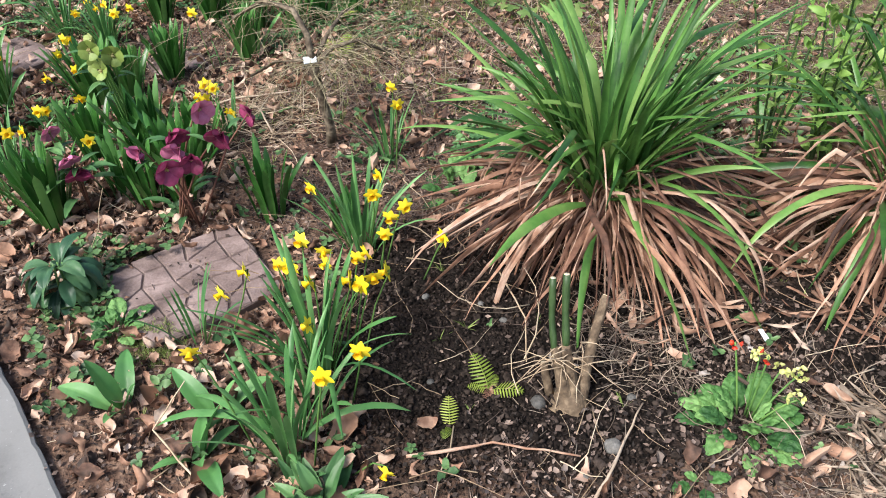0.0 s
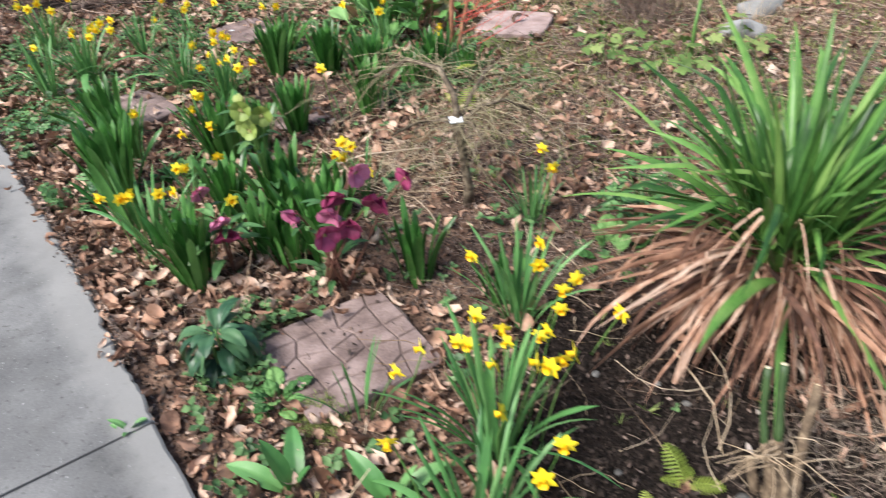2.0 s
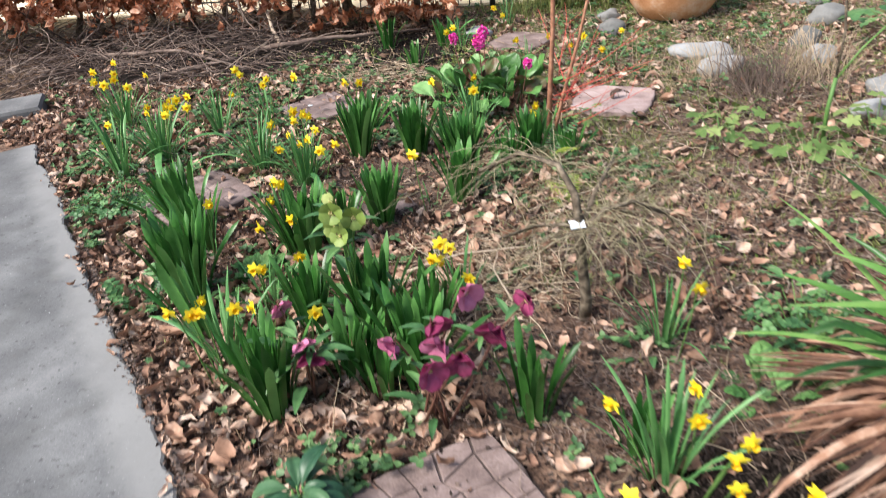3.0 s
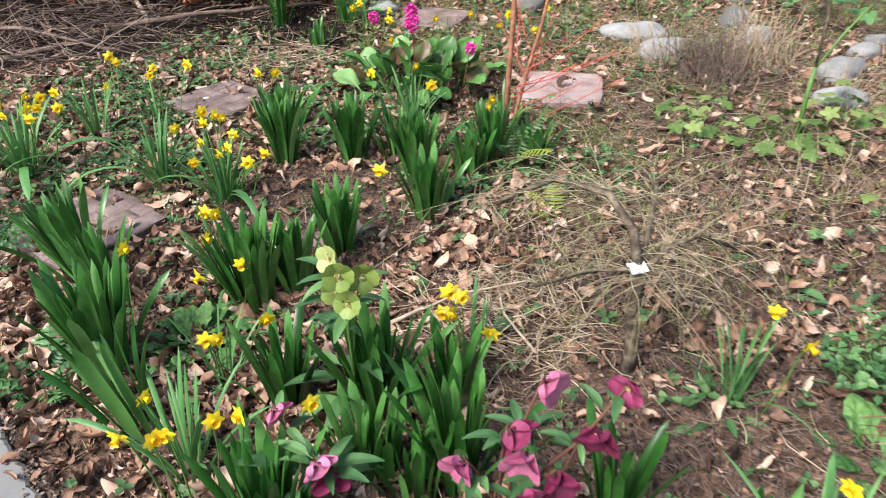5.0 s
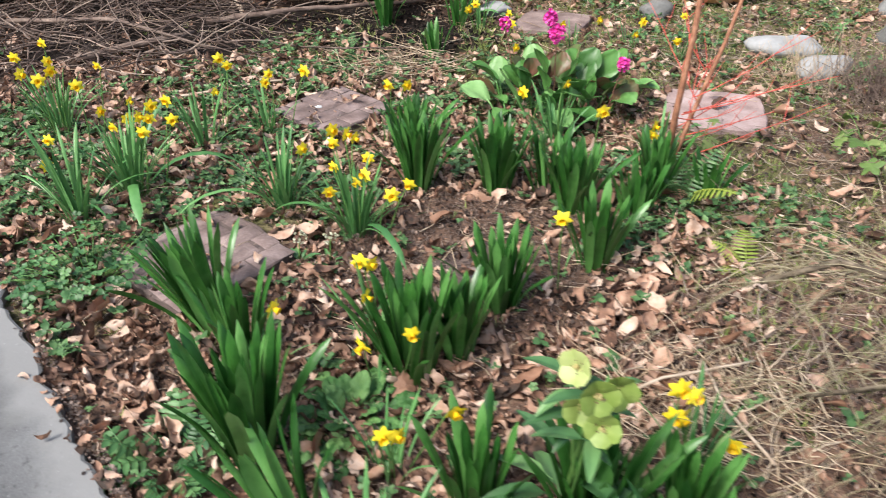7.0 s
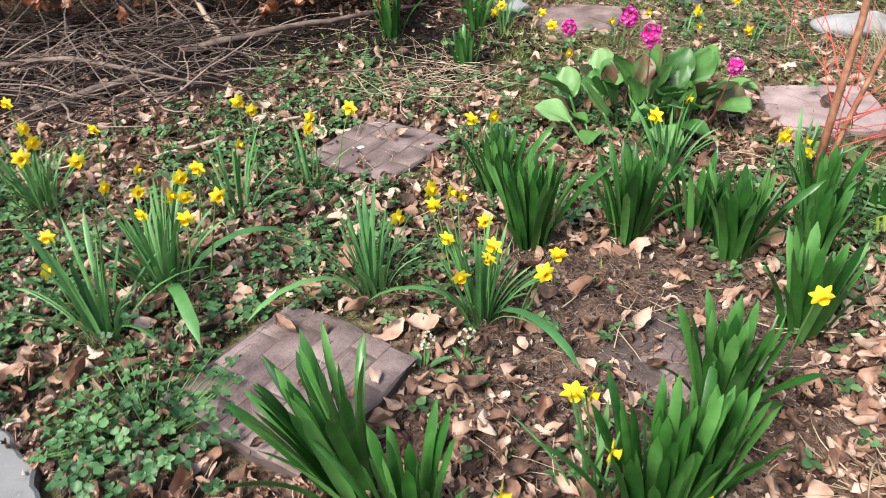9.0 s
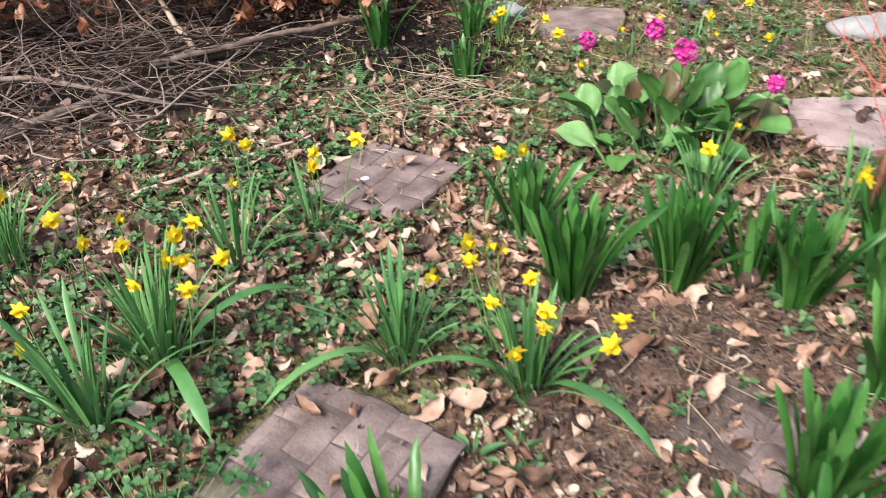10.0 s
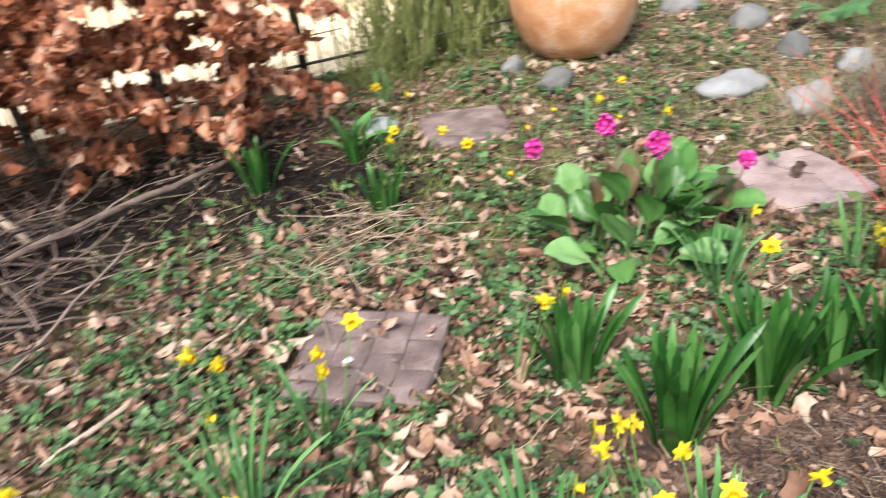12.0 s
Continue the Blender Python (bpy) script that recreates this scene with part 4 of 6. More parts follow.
daffodils(-1.60, 3.67, 0.24, 30, [(-1.67, 3.74, 0.2), (-1.56, 3.8, 0.2), (-1.56, 3.68, 0.2), (-1.58, 3.63, 0.2), (-1.41, 3.61, 0.2), (-1.46, 3.54, 0.2), (-1.66, 3.57, 0.2), (-1.69, 3.9, 0.26), (-1.64, 3.89, 0.25), (-1.61, 3.88, 0.24), (-1.69, 3.88, 0.22)])
daffodils(-1.88, 3.83, 0.26, 22, [(-1.79, 3.84, 0.22)])
daffodils(-2.47, 3.95, 0.3, 24, [(-2.38, 4.07, 0.29), (-2.39, 3.97, 0.29), (-2.35, 3.96, 0.29), (-2.34, 4.12, 0.29), (-2.26, 3.94, 0.29), (-2.33, 3.84, 0.29), (-2.45, 3.89, 0.29)])
daffodils(-2.60, 3.76, 0.3, 22, [(-2.75, 3.98, 0.2), (-2.76, 3.94, 0.12)])
daffodils(-2.30, 4.32, 0.26, 12, [(-2.28, 4.63, 0.27), (-2.23, 4.57, 0.26), (-2.29, 4.53, 0.16)])
daffodils(-2.98, 4.50, 0.26, 26, [(-3.01, 4.6, 0.36), (-3.04, 4.42, 0.36), (-2.88, 4.37, 0.36), (-2.92, 4.23, 0.36), (-2.82, 4.16, 0.36), (-2.66, 4.32, 0.36), (-2.82, 4.26, 0.36), (-2.65, 4.1, 0.36)])
daffodils(-2.07, 4.47, 0.22, 7, [(-2.03, 4.46, 0.26), (-2.04, 4.42, 0.24), (-1.9, 4.55, 0.24)])
daffodils(-2.57, 4.16, 0.14, 5, [(-2.58, 4.34, 0.2), (-2.66, 4.24, 0.2), (-2.58, 4.28, 0.15)])
daffodils(-1.47, 3.05, 0.24, 8, [(-1.51, 3.1, 0.25), (-1.48, 3.09, 0.25), (-1.48, 2.96, 0.24), (-1.36, 2.84, 0.22), (-1.48, 2.82, 0.2)])
daffodils(-0.72, 2.65, 0.2, 8, [(-0.78, 2.65, 0.22), (-0.75, 2.64, 0.21), (-0.8, 2.6, 0.19), (-0.78, 2.61, 0.18), (-0.68, 2.57, 0.14)])
daffodils(-1.42, 2.28, 0.28, 18, [(-1.45, 2.09, 0.33), (-1.38, 2.08, 0.33), (-1.36, 2.09, 0.33), (-1.28, 2.14, 0.31), (-1.23, 2.15, 0.31), (-1.5, 2.34, 0.2)])
daffodils(-1.41, 2.63, 0.2, 8, [(-1.41, 2.56, 0.18), (-1.38, 2.56, 0.18), (-1.26, 2.61, 0.2), (-1.12, 2.31, 0.18)])
daffodils(-1.78, 2.96, 0.2, 6, [(-1.69, 2.88, 0.27)])
daffodils(-0.86, 4.3, 0.24, 14, [(-1.017, 4.05, 0.33), (-0.836, 4.24, 0.285)])
daffodils(-0.84, 4.36, 0.2, 8, [])
daffodils(-0.8, 3.85, 0.2, 6, [(-0.78, 3.775, 0.37)])
daffodils(-1.56, 4.37, 0.2, 4, [(-1.52, 4.27, 0.28), (-1.45, 4.29, 0.27)])
daffodils(-0.94, 3.40, 0.1, 3, [(-0.97, 3.22, 0.3)])
daffodils(-0.48, 4.14, 0.2, 10, [(-0.52, 4.07, 0.18), (-0.53, 4.04, 0.16)])
daffodils(-1.12, 5.88, 0.2, 8, [(-1.19, 5.71, 0.15), (-1.15, 5.74, 0.17), (-0.97, 5.66, 0.14), (-0.97, 5.47, 0.14)])
daffodils(-0.63, 5.50, 0.14, 6, [(-0.7, 5.45, 0.14), (-0.96, 5.21, 0.1)])
daffodils(-0.33, 5.52, 0.14, 6, [(-0.49, 5.54, 0.13), (-0.27, 5.5, 0.13), (-0.35, 5.29, 0.13)])
daffodils(-0.11, 5.29, 0.14, 6, [(-0.16, 5.2, 0.12), (-0.02, 5.62, 0.12)])
daffodils(-0.83, 6.47, 0.2, 8, [(-0.92, 6.36, 0.15), (-0.84, 6.19, 0.13)])


# ---- big sword-leaved clump with a withered skirt ----
sw = random.Random(60)
SWORDS = []
for i in range(18):
    a = (5, 13, 22, 32, 43, 55)[i // 3]
    SWORDS.append(strap_mesh("sword_leaf", M_CLUMPGREEN, D(a), D(a + sw.uniform(14, 44) + 0.4 * a), sw.uniform(0.034, 0.053), 10, 0.5, sw.uniform(-1.0, 1.0), 0.06, 60 + i, 0.25, D(sw.uniform(20, 70)) if i % 3 == 2 else 0.0, sw.uniform(0.45, 0.75)))
WITHERED = []
for i in range(16):
    a, b = (sw.uniform(50, 105), sw.uniform(145, 182)) if i % 2 else (sw.uniform(66, 96), sw.uniform(112, 146))
    WITHERED.append(strap_mesh("withered_leaf", M_DEADBLADE, D(a), D(b), sw.uniform(0.026, 0.046), 13, 0.5, sw.uniform(-2.8, 2.8), 0.17, 90 + i, 0.42, D(sw.uniform(-25, 35)) if i % 2 else 0.0, sw.uniform(0.3, 0.6)))
FLOPS = [strap_mesh("sword_leaf", M_CLUMPGREEN, D(a), D(b), 0.045, 10, 0.45, 1.4 - 0.03 * a, 0.11, 120 + a, 0.25) for a, b in ((48, 150), (62, 165), (75, 150), (85, 130))]


TORN = [strap_mesh("withered_leaf", M_DEADBLADE, D(sw.uniform(8, 50)), D(sw.uniform(70, 125)), sw.uniform(0.03, 0.05), 10, 0.45, sw.uniform(-2.0, 2.0), 0.12, 130 + i, 0.4, D(sw.uniform(40, 95)), sw.uniform(0.3, 0.7)) for i in range(8)]


def sword_clump(x, y, crown, length, greens, browns, label, seed, flops=18, inner=30):
    r = random.Random(seed)
    c = thing("sword_leaf_clump", x, y, ground_z(x, y), label, "grassy clump", "sword leaf clumps")
    g = Geo()
    g.spun([(0.13, -0.02), (0.12, 0.06), (0.09, crown * 0.7), (0.05, crown)], 12, wob=0.15, rnd=r)
    part("rootstock", g, M_DEADBLADE, c, "fibrous brown rootstock")
    for k in range(greens):
        u = (k + 0.5) / greens
        az = k * 2.4 + r.uniform(-0.3, 0.3)
        i = 3 * min(5, max(0, int(u * 4.5 + r.uniform(-1.2, 1.1)))) + r.choice((0, 0, 1, 1, 2))
        q = 0.02 + 0.1 * r.random()
        b = az + r.uniform(-0.9, 0.9)
        part("leaf", SWORDS[i], M_CLUMPGREEN, c, m=place(q * math.cos(b), q * math.sin(b), crown * r.uniform(0.6, 1.0), az + r.uniform(-0.5, 0.5), length * r.uniform(0.42, 1.05)) @ Matrix.Diagonal((1, r.uniform(0.7, 1.25), 1, 1)))
    for k in range(inner):
        az = r.uniform(0, 6.3)
        part("withered_leaf", r.choice(TORN), M_DEADBLADE, c, m=place(0.09 * math.cos(az), 0.09 * math.sin(az), crown * r.uniform(0.7, 1.0), az + r.uniform(-0.6, 0.6), length * r.uniform(0.3, 0.75)) @ Matrix.Diagonal((1, r.uniform(0.3, 1.0), 1, 1)))
    for k in range(flops):
        az = k * 2.4 + r.uniform(-0.9, 0.9)
        part("leaf", r.choice(FLOPS), M_CLUMPGREEN, c, m=place(0.08 * math.cos(az), 0.08 * math.sin(az), crown * r.uniform(0.7, 1.0), az, length * r.uniform(0.6, 0.95)))
    for k in range(browns):
        az = k * 2.4 + r.uniform(-0.3, 0.3)
        q = r.uniform(0.05, 0.13)
        part("withered_leaf", r.choice(WITHERED), M_DEADBLADE, c, m=place(q * math.cos(az), q * math.sin(az), crown * r.uniform(0.6, 0.95), az + r.uniform(-0.7, 0.7), length * r.uniform(0.4, 0.9)) @ Matrix.Diagonal((1, r.uniform(0.25, 1.15), 1, 1)))
    return c


sword_clump(0.63, 1.93, 0.25, 0.68, 200, 380, "big clump of green sword leaves with a withered brown skirt", 3, 11, 75)
sword_clump(1.52, 1.86, 0.24, 0.7, 80, 260, "sword-leaved clump with many withered brown leaves", 4, 16, 50)

# ---- thin shrub behind the big clump ----
SMALLLEAF = [strap_mesh("leaf", M_FRESH, D(50), D(100), 0.42, 5, 0.6, 0.2, 0.0, 100 + i, 0.12) for i in range(2)]


def thin_shrub(x, y, h, stems, label, seed, leaf=0.045, mat=M_CANE, n_leaf=30):
    r = random.Random(seed)
    c = thing("young_shrub", x, y, ground_z(x, y), label, "shrub")
    for k in range(stems):
        az = r.uniform(0, 6.3)
        pts = arc(h * r.uniform(0.75, 1.1), r.uniform(0.02, 0.15), r.uniform(0.2, 0.6), 7, az, sway=0.25, rnd=r)
        g = Geo()
        g.tube(pts, [0.006 * (1 - 0.09 * i) for i in range(8)], 5)
        part("stem", g, mat, c)
        for j in range(n_leaf):
            i = r.randrange(2, 7)
            p = pts[i].lerp(pts[i + 1], r.random())
            part("leaf", r.choice(SMALLLEAF), M_FRESH, c, m=place(p.x, p.y, p.z, r.uniform(0, 6.3), leaf * r.uniform(0.45, 1.2), r.gauss(-0.2, 0.5)) @ Matrix.Rotation(r.gauss(0, 0.6), 4, "X"))
    return c


thin_shrub(1.5, 2.4, 0.8, 7, "leafy young shrub of fresh green shoots", 23, 0.055)
thin_shrub(1.3, 2.05, 0.72, 7, "leafy young shrub of fresh green shoots", 24, 0.055)
thin_shrub(1.18, 2.15, 0.75, 6, "thin young shrub with small fresh green leaves", 21)

# ---- cut canes ----
stump = thing("cut_cane_stool", 0.43, 1.22, -0.005, "old stool of cut canes, two green, one weathered", "plant stump")
for pts, rads, mt, lb in (
    ([(0.012, 0.0, 0), (-0.012, 0.04, 0.1), (-0.02, 0.06, 0.13)], (0.02, 0.014, 0.011), M_OLDCANE, "weathered ribbed cane foot"),
    ([(-0.02, 0.055, 0.12), (-0.026, 0.09, 0.2), (-0.024, 0.12, 0.3)], (0.0085, 0.008, 0.0085), M_CANE, "dark green cut cane"),
    ([(0.03, 0.0, 0), (0.01, 0.05, 0.11), (0.008, 0.06, 0.14)], (0.018, 0.013, 0.011), M_OLDCANE, "weathered ribbed cane foot"),
    ([(0.008, 0.055, 0.13), (0.006, 0.09, 0.22), (0.008, 0.12, 0.31)], (0.0095, 0.009, 0.0095), M_CANE, "dark green cut cane"),
    ([(0.045, 0.01, 0), (0.06, 0.05, 0.06), (0.085, 0.11, 0.13), (0.118, 0.17, 0.195)], (0.018, 0.013, 0.012, 0.012), M_OLDCANE, "weathered split cane"),
    ([(-0.03, 0.03, 0), (-0.045, 0.06, 0.08)], (0.012, 0.009), M_OLDCANE, "short weathered cane"),
):
    pts = [Vector(p) for p in pts]
    line, rad = [], []
    for k in range(len(pts) - 1):
        for q in range(4):
            line.append(pts[k].lerp(pts[k + 1], q / 4))
            rad.append((rads[k] + (rads[k + 1] - rads[k]) * q / 4) * (1.12 if q == 2 else 1.0))
    g = Geo()
    g.tube(line + [pts[-1]], rad + [rads[-1]], 9)
    cane = part("cane", g, mt, stump, lb)
    e = Geo()
    e.tube([pts[-1], pts[-1] + (pts[-1] - pts[-2]).normalized() * 0.002], [rads[-1] * 0.8, rads[-1] * 0.75], 9)
    part("cut_end", e, M_PITH, cane, "pale cut pith")
crown_g = Geo()
crown_g.spun([(0.0, 0.03), (0.03, 0.026), (0.045, 0.008), (0.055, -0.012)], 12, centre=Vector((0.015, 0.01, 0)), wob=0.25, rnd=random.Random(2))
part("crown", crown_g, M_OLDCANE, stump)
rr = random.Random(9)
for k in range(34):
    a = rr.uniform(0, 6.3)
    p = Vector((rr.uniform(-0.03, 0.05), rr.uniform(0.02, 0.08), rr.uniform(0.06, 0.14)))
    rags = Geo()
    rags.tube(seg(p, p + Vector((math.cos(a), math.sin(a), rr.uniform(-0.6, 0.2))) * rr.uniform(0.05, 0.16), 3, 0.01, rr, 0.006), [0.0016, 0.0014, 0.0012, 0.0008], 4)
    part("bark_shred", rags, M_STRAW, stump, "pale torn bark shred")


# ---- rosettes ----
def broad_mesh(name, mat, lean0, lean1, w, seed, n=7, cols=4, crinkle=0.02, tipw=0.6, notch=0.0, stalk=0.15, vein=0.0):
    """A broad leaf one metre long with a midrib, crinkled; several points across."""
    r = random.Random(seed)
    pts = arc(1.0, lean0, lean1, n, 0, rnd=r)
    g = Geo()
    m = 2 * cols + 1
    for i, p in enumerate(pts):
        t = i / n
        d = (pts[min(i + 1, n)] - pts[max(i - 1, 0)]).normalized()
        up = Vector((0, 1, 0)).cross(d) * -1
        k = (t - stalk) / (1 - stalk)
        ww = w * (0.1 if k <= 0 else max(0.08, math.sin(math.pi * min(0.985, k ** tipw * 0.985)) ** 0.7)) * (1 - notch * (i % 2))
        for j in range(m):
            u = (j - cols) / cols
            g.v.append(p + Vector((0, 1, 0)) * u * ww / 2 + up * (abs(u) * ww * (0.16 + vein) - vein * 1.6 * u * u * ww + vein * 0.3 * ww * min(1, 3 * abs(u)) * math.cos(26 * (t - 0.35 * abs(u) * w)) + r.uniform(-crinkle, crinkle) * ww))
    for i in range(n):
        for j in range(m - 1):
            a = i * m + j
            g.f.append((a, a + 1, a + m + 1, a + m))
    return g.mesh(name, mat)


PRIMS = [broad_mesh("leaf", M_PRIM, D(a), D(b), 0.52, 120 + i, crinkle=0.014, n=18, cols=6, tipw=1.1, notch=0.025, vein=0.2) for i, (a, b) in enumerate(((20, 70), (36, 92), (52, 108), (66, 106)))]
DARKS = [broad_mesh("leaf", M_DARKLEAF, D(a), D(b), 0.36, 130 + i, crinkle=0.025, n=9, notch=0.04, tipw=0.95, vein=0.08) for i, (a, b) in enumerate(((25, 125), (58, 168), (84, 180)))]
HELLS = [broad_mesh("leaf", M_HELLLEAF, D(a), D(b), 0.26, 140 + i, crinkle=0.01) for i, (a, b) in enumerate(((40, 95), (60, 110), (75, 130)))]
TULIPS = [broad_mesh("leaf", M_DAFLEAF, D(a), D(b), 0.3, 150 + i, crinkle=0.01, stalk=0.05, tipw=0.8) for i, (a, b) in enumerate(((12, 35), (25, 75), (40, 100)))]
BLUES = [broad_mesh("leaf", M_HELLLEAF, D(a), D(b), 0.32, 160 + i, crinkle=0.05, stalk=0.1) for i, (a, b) in enumerate(((30, 60), (45, 85), (60, 100)))]


def rosette(name, x, y, meshes, n, size, label, cat, seed, spread_r=0.03, z=0.0, wild=0.12):
    r = random.Random(seed)
    c = thing(name, x, y, ground_z(x, y) + z, label, cat)
    for k in range(n):
        u = (k + 0.5) / n
        az = k * 2.4 + r.uniform(-0.3, 0.3)
        i = min(len(meshes) - 1, int(u * len(meshes)))
        q = spread_r * (0.3 + u)
        part("leaf", meshes[i], None, c, m=place(q * math.cos(az), q * math.sin(az), 0.0 if z else -0.004, az + r.gauss(0, 0.2 + wild), size * r.uniform(0.75 - wild, 1.15)) @ Matrix.Rotation(r.gauss(0, wild), 4, "X") @ Matrix.Rotation(r.gauss(0, wild * 0.6), 4, "Y"))
    return c


def flower_cluster(parent, root, top, mat, n, rad, size, label, r, stem_mat=M_STALK, tall=1.0):
    g = Geo()
    g.tube(seg(root, top, 4, 0.01), [0.003, 0.0028, 0.0026, 0.0024, 0.002], 5)
    st = part("stalk", g, stem_mat, parent)
    h = Geo()
    for k in range(n):
        d = Vector((r.gauss(0, 1), r.gauss(0, 1), r.gauss(0.2, 0.8))).normalized()
        p = top + Vector((d.x, d.y, d.z * tall)) * rad * r.uniform(0.4, 1.0)
        o = len(h.v)
        ring = [Vector((math.cos(t), math.sin(t), 0)) for t in (0, 1.26, 2.51, 3.77, 5.03)]
        q = d.to_track_quat("Z", "Y")
        h.v += [p] + [p + q @ (v * size * 0.55 + Vector((0, 0, size * 0.5))) for v in ring] + [p + q @ (v * size * 0.95 + Vector((0, 0, size * 0.95))) for v in ring]
        for i in range(5):
            j = (i + 1) % 5
            h.f += [(o, o + 1 + i, o + 1 + j), (o + 1 + i, o + 6 + i, o + 6 + j, o + 1 + j)]
    part("blossoms", h, mat, st, label)


cowslip = rosette("primula", 0.85, 1.15, PRIMS, 46, 0.1, "fresh green primula with pale yellow and red blossoms", "primula", 1, 0.06, 0.0, 0.16)
r0 = random.Random(5)
for tx, ty, tz, mt, lb in ((0.02, 0.05, 0.17, M_CREAMFLOWER, "pale yellow blossoms"), (0.06, 0.02, 0.15, M_CREAMFLOWER, "pale yellow blossoms"), (0.12, 0.04, 0.12, M_CREAMFLOWER, "pale yellow blossoms"), (0.09, -0.03, 0.11, M_CREAMFLOWER, "pale yellow blossoms"), (-0.04, 0.06, 0.21, M_RED, "red blossoms"), (0.03, 0.03, 0.19, M_RED, "red blossoms")):
    flower_cluster(cowslip, Vector((tx * 0.3, ty * 0.3, 0.01)), Vector((tx, ty, tz)), mt, 11 if mt is M_CREAMFLOWER else 3, 0.018, 0.0075, lb, r0)
rosette("primrose_rosette", -0.79, 1.53, PRIMS, 18, 0.085, "small pale green primrose rosette beside a stepping stone", "primrose", 2, 0.03)
rosette("primrose_rosette", -0.9, 1.56, PRIMS[2:], 9, 0.07, "flat dark primrose rosette", "primrose", 12, 0.03)
rosette("auricula", -0.13, 0.93, BLUES, 24, 0.11, "blue-green toothed auricula rosette", "auricula", 3, 0.04)
rosette("auricula", -0.2, 1.0, BLUES, 9, 0.09, "small green toothed rosette", "auricula", 13, 0.03)
rosette("tulip_leaves", -0.68, 1.24, TULIPS, 5, 0.16, "soft broad green tulip leaves", "tulip", 4, 0.015)
rosette("tulip_leaves", -0.44, 1.08, TULIPS, 6, 0.15, "upright broad green tulip leaves", "tulip", 5, 0.015)
rosette("tulip_leaves", -0.43, 1.2, TULIPS, 4, 0.17, "arching broad green tulip leaves", "tulip", 6, 0.015)
dark_perennial = rosette("dark_leaved_perennial", -0.98, 1.67, DARKS, 22, 0.125, "perennial with drooping dark leathery leaves", "perennial", 7, 0.022, 0.13, 0.18)
for k in range(6):
    g = Geo()
    a = k * 1.05
    g.tube([Vector((0.02 * math.cos(a), 0.02 * math.sin(a), -0.14)), Vector((0.024 * math.cos(a), 0.024 * math.sin(a), -0.06)), Vector((0.014 * math.cos(a), 0.014 * math.sin(a), 0.01))], [0.004, 0.0035, 0.003], 6)
    part("stem", g, M_STALK, dark_perennial)
    for q in range(3):
        part("leaf", DARKS[1 + q % 2], None, dark_perennial, m=place(0.022 * math.cos(a), 0.022 * math.sin(a), -0.03 - 0.03 * q, a + 0.5 * q, 0.115 - 0.01 * q))
rosette("seedling", 0.71, 0.98, PRIMS[1:], 5, 0.06, "small green seedling on dark soil", "seedling", 8, 0.01)
rosette("seedling", 0.26, 0.9, PRIMS[1:], 5, 0.045, "small green seedling on dark soil", "seedling", 9, 0.01)
rosette("foxglove_rosette", -1.52, 2.78, PRIMS, 40, 0.1, "leafy green perennial among daffodils", "perennial", 11, 0.08)
rosette("foxglove_rosette", 0.18, 2.2, PRIMS, 14, 0.12, "leafy green mound by the sword leaves", "perennial", 15, 0.07)
rosette("lungwort", -1.2, 6.12, TULIPS, 6, 0.2, "bright green upright broad leaves", "perennial", 16, 0.02)
rosette("lungwort", -0.62, 2.36, HELLS, 9, 0.09, "low blue-green leaf rosette on the soil", "perennial", 17, 0.05)
rosette("lungwort", -0.12, 2.4, HELLS, 14, 0.09, "low blue-green leaf rosette on the soil", "perennial", 18, 0.07)
rosette("lungwort", 0.4, 2.75, HELLS, 16, 0.11, "leafy green mound at the back of the bed", "perennial", 19, 0.09)


# ---- ferns ----
def frond_mesh(mat, pairs, seed, lean=(30, 90), fat=0.16, broad=1.0):
    r = random.Random(seed)
    pts = arc(1.0, D(lean[0]), D(lean[1]), pairs, 0, rnd=r)
    g = Geo()
    g.tube(pts, [0.012] * (pairs + 1), 4)
    for i in range(1, pairs):
        t = i / pairs
        L = fat * 2 * math.sin(math.pi * (0.15 + 0.83 * t)) ** 0.8
        for s in (-1, 1):
            d = Vector((0.35, s, -0.12)).normalized()
            side = (pts[i + 1] - pts[i - 1]).normalized()
            g.ribbon([pts[i] + d * L * k for k in (0, 0.35, 0.7, 1.0)], [w * broad for w in (0.035, 0.05, 0.036, 0.008)], side, 0.15)
    return g.mesh("frond", mat)


FROND = [frond_mesh(M_FERN, 12, 1), frond_mesh(M_FERN, 12, 2, (50, 110)), frond_mesh(M_COVER, 14, 3, (20, 70), 0.12)]


def fern(x, y, spec_list, label):
    c = thing("fern", x, y, ground_z(x, y), label, "fern")
    for az, s, k in spec_list:
        part("frond", FROND[k], None, c, m=place(0, 0, 0, az, s))
    return c


golden = fern(0.25, 1.27, ((2.0, 0.11, 0), (-0.25, 0.095, 1), (3.0, 0.06, 1), (1.2, 0.055, 1)), "small golden-green fern unrolling from brown crown")
DEADFROND = frond_mesh(M_DEADBLADE, 9, 8, (60, 150), 0.12)
for k in range(11):
    part("withered_frond", DEADFROND, None, golden, "rusty withered frond", place(0, 0, 0.004, k * 2.4, 0.03 + 0.004 * (k % 4)))
fern(0.15, 1.16, ((1.6, 0.08, 0), (4.4, 0.05, 1)), "tiny golden-green fern on dark soil")
fern(-0.45, 3.85, ((0.6, 0.24, 2), (2.4, 0.2, 1), (4.2, 0.2, 2), (5.4, 0.24, 0), (1.5, 0.2, 2), (3.4, 0.2, 2)), "yellowing fern fronds among strap leaves")
fern(-0.36, 3.42, ((1.4, 0.15, 0), (2.6, 0.14, 0), (3.7, 0.12, 1)), "yellow-green ferny tuft on dry soil")
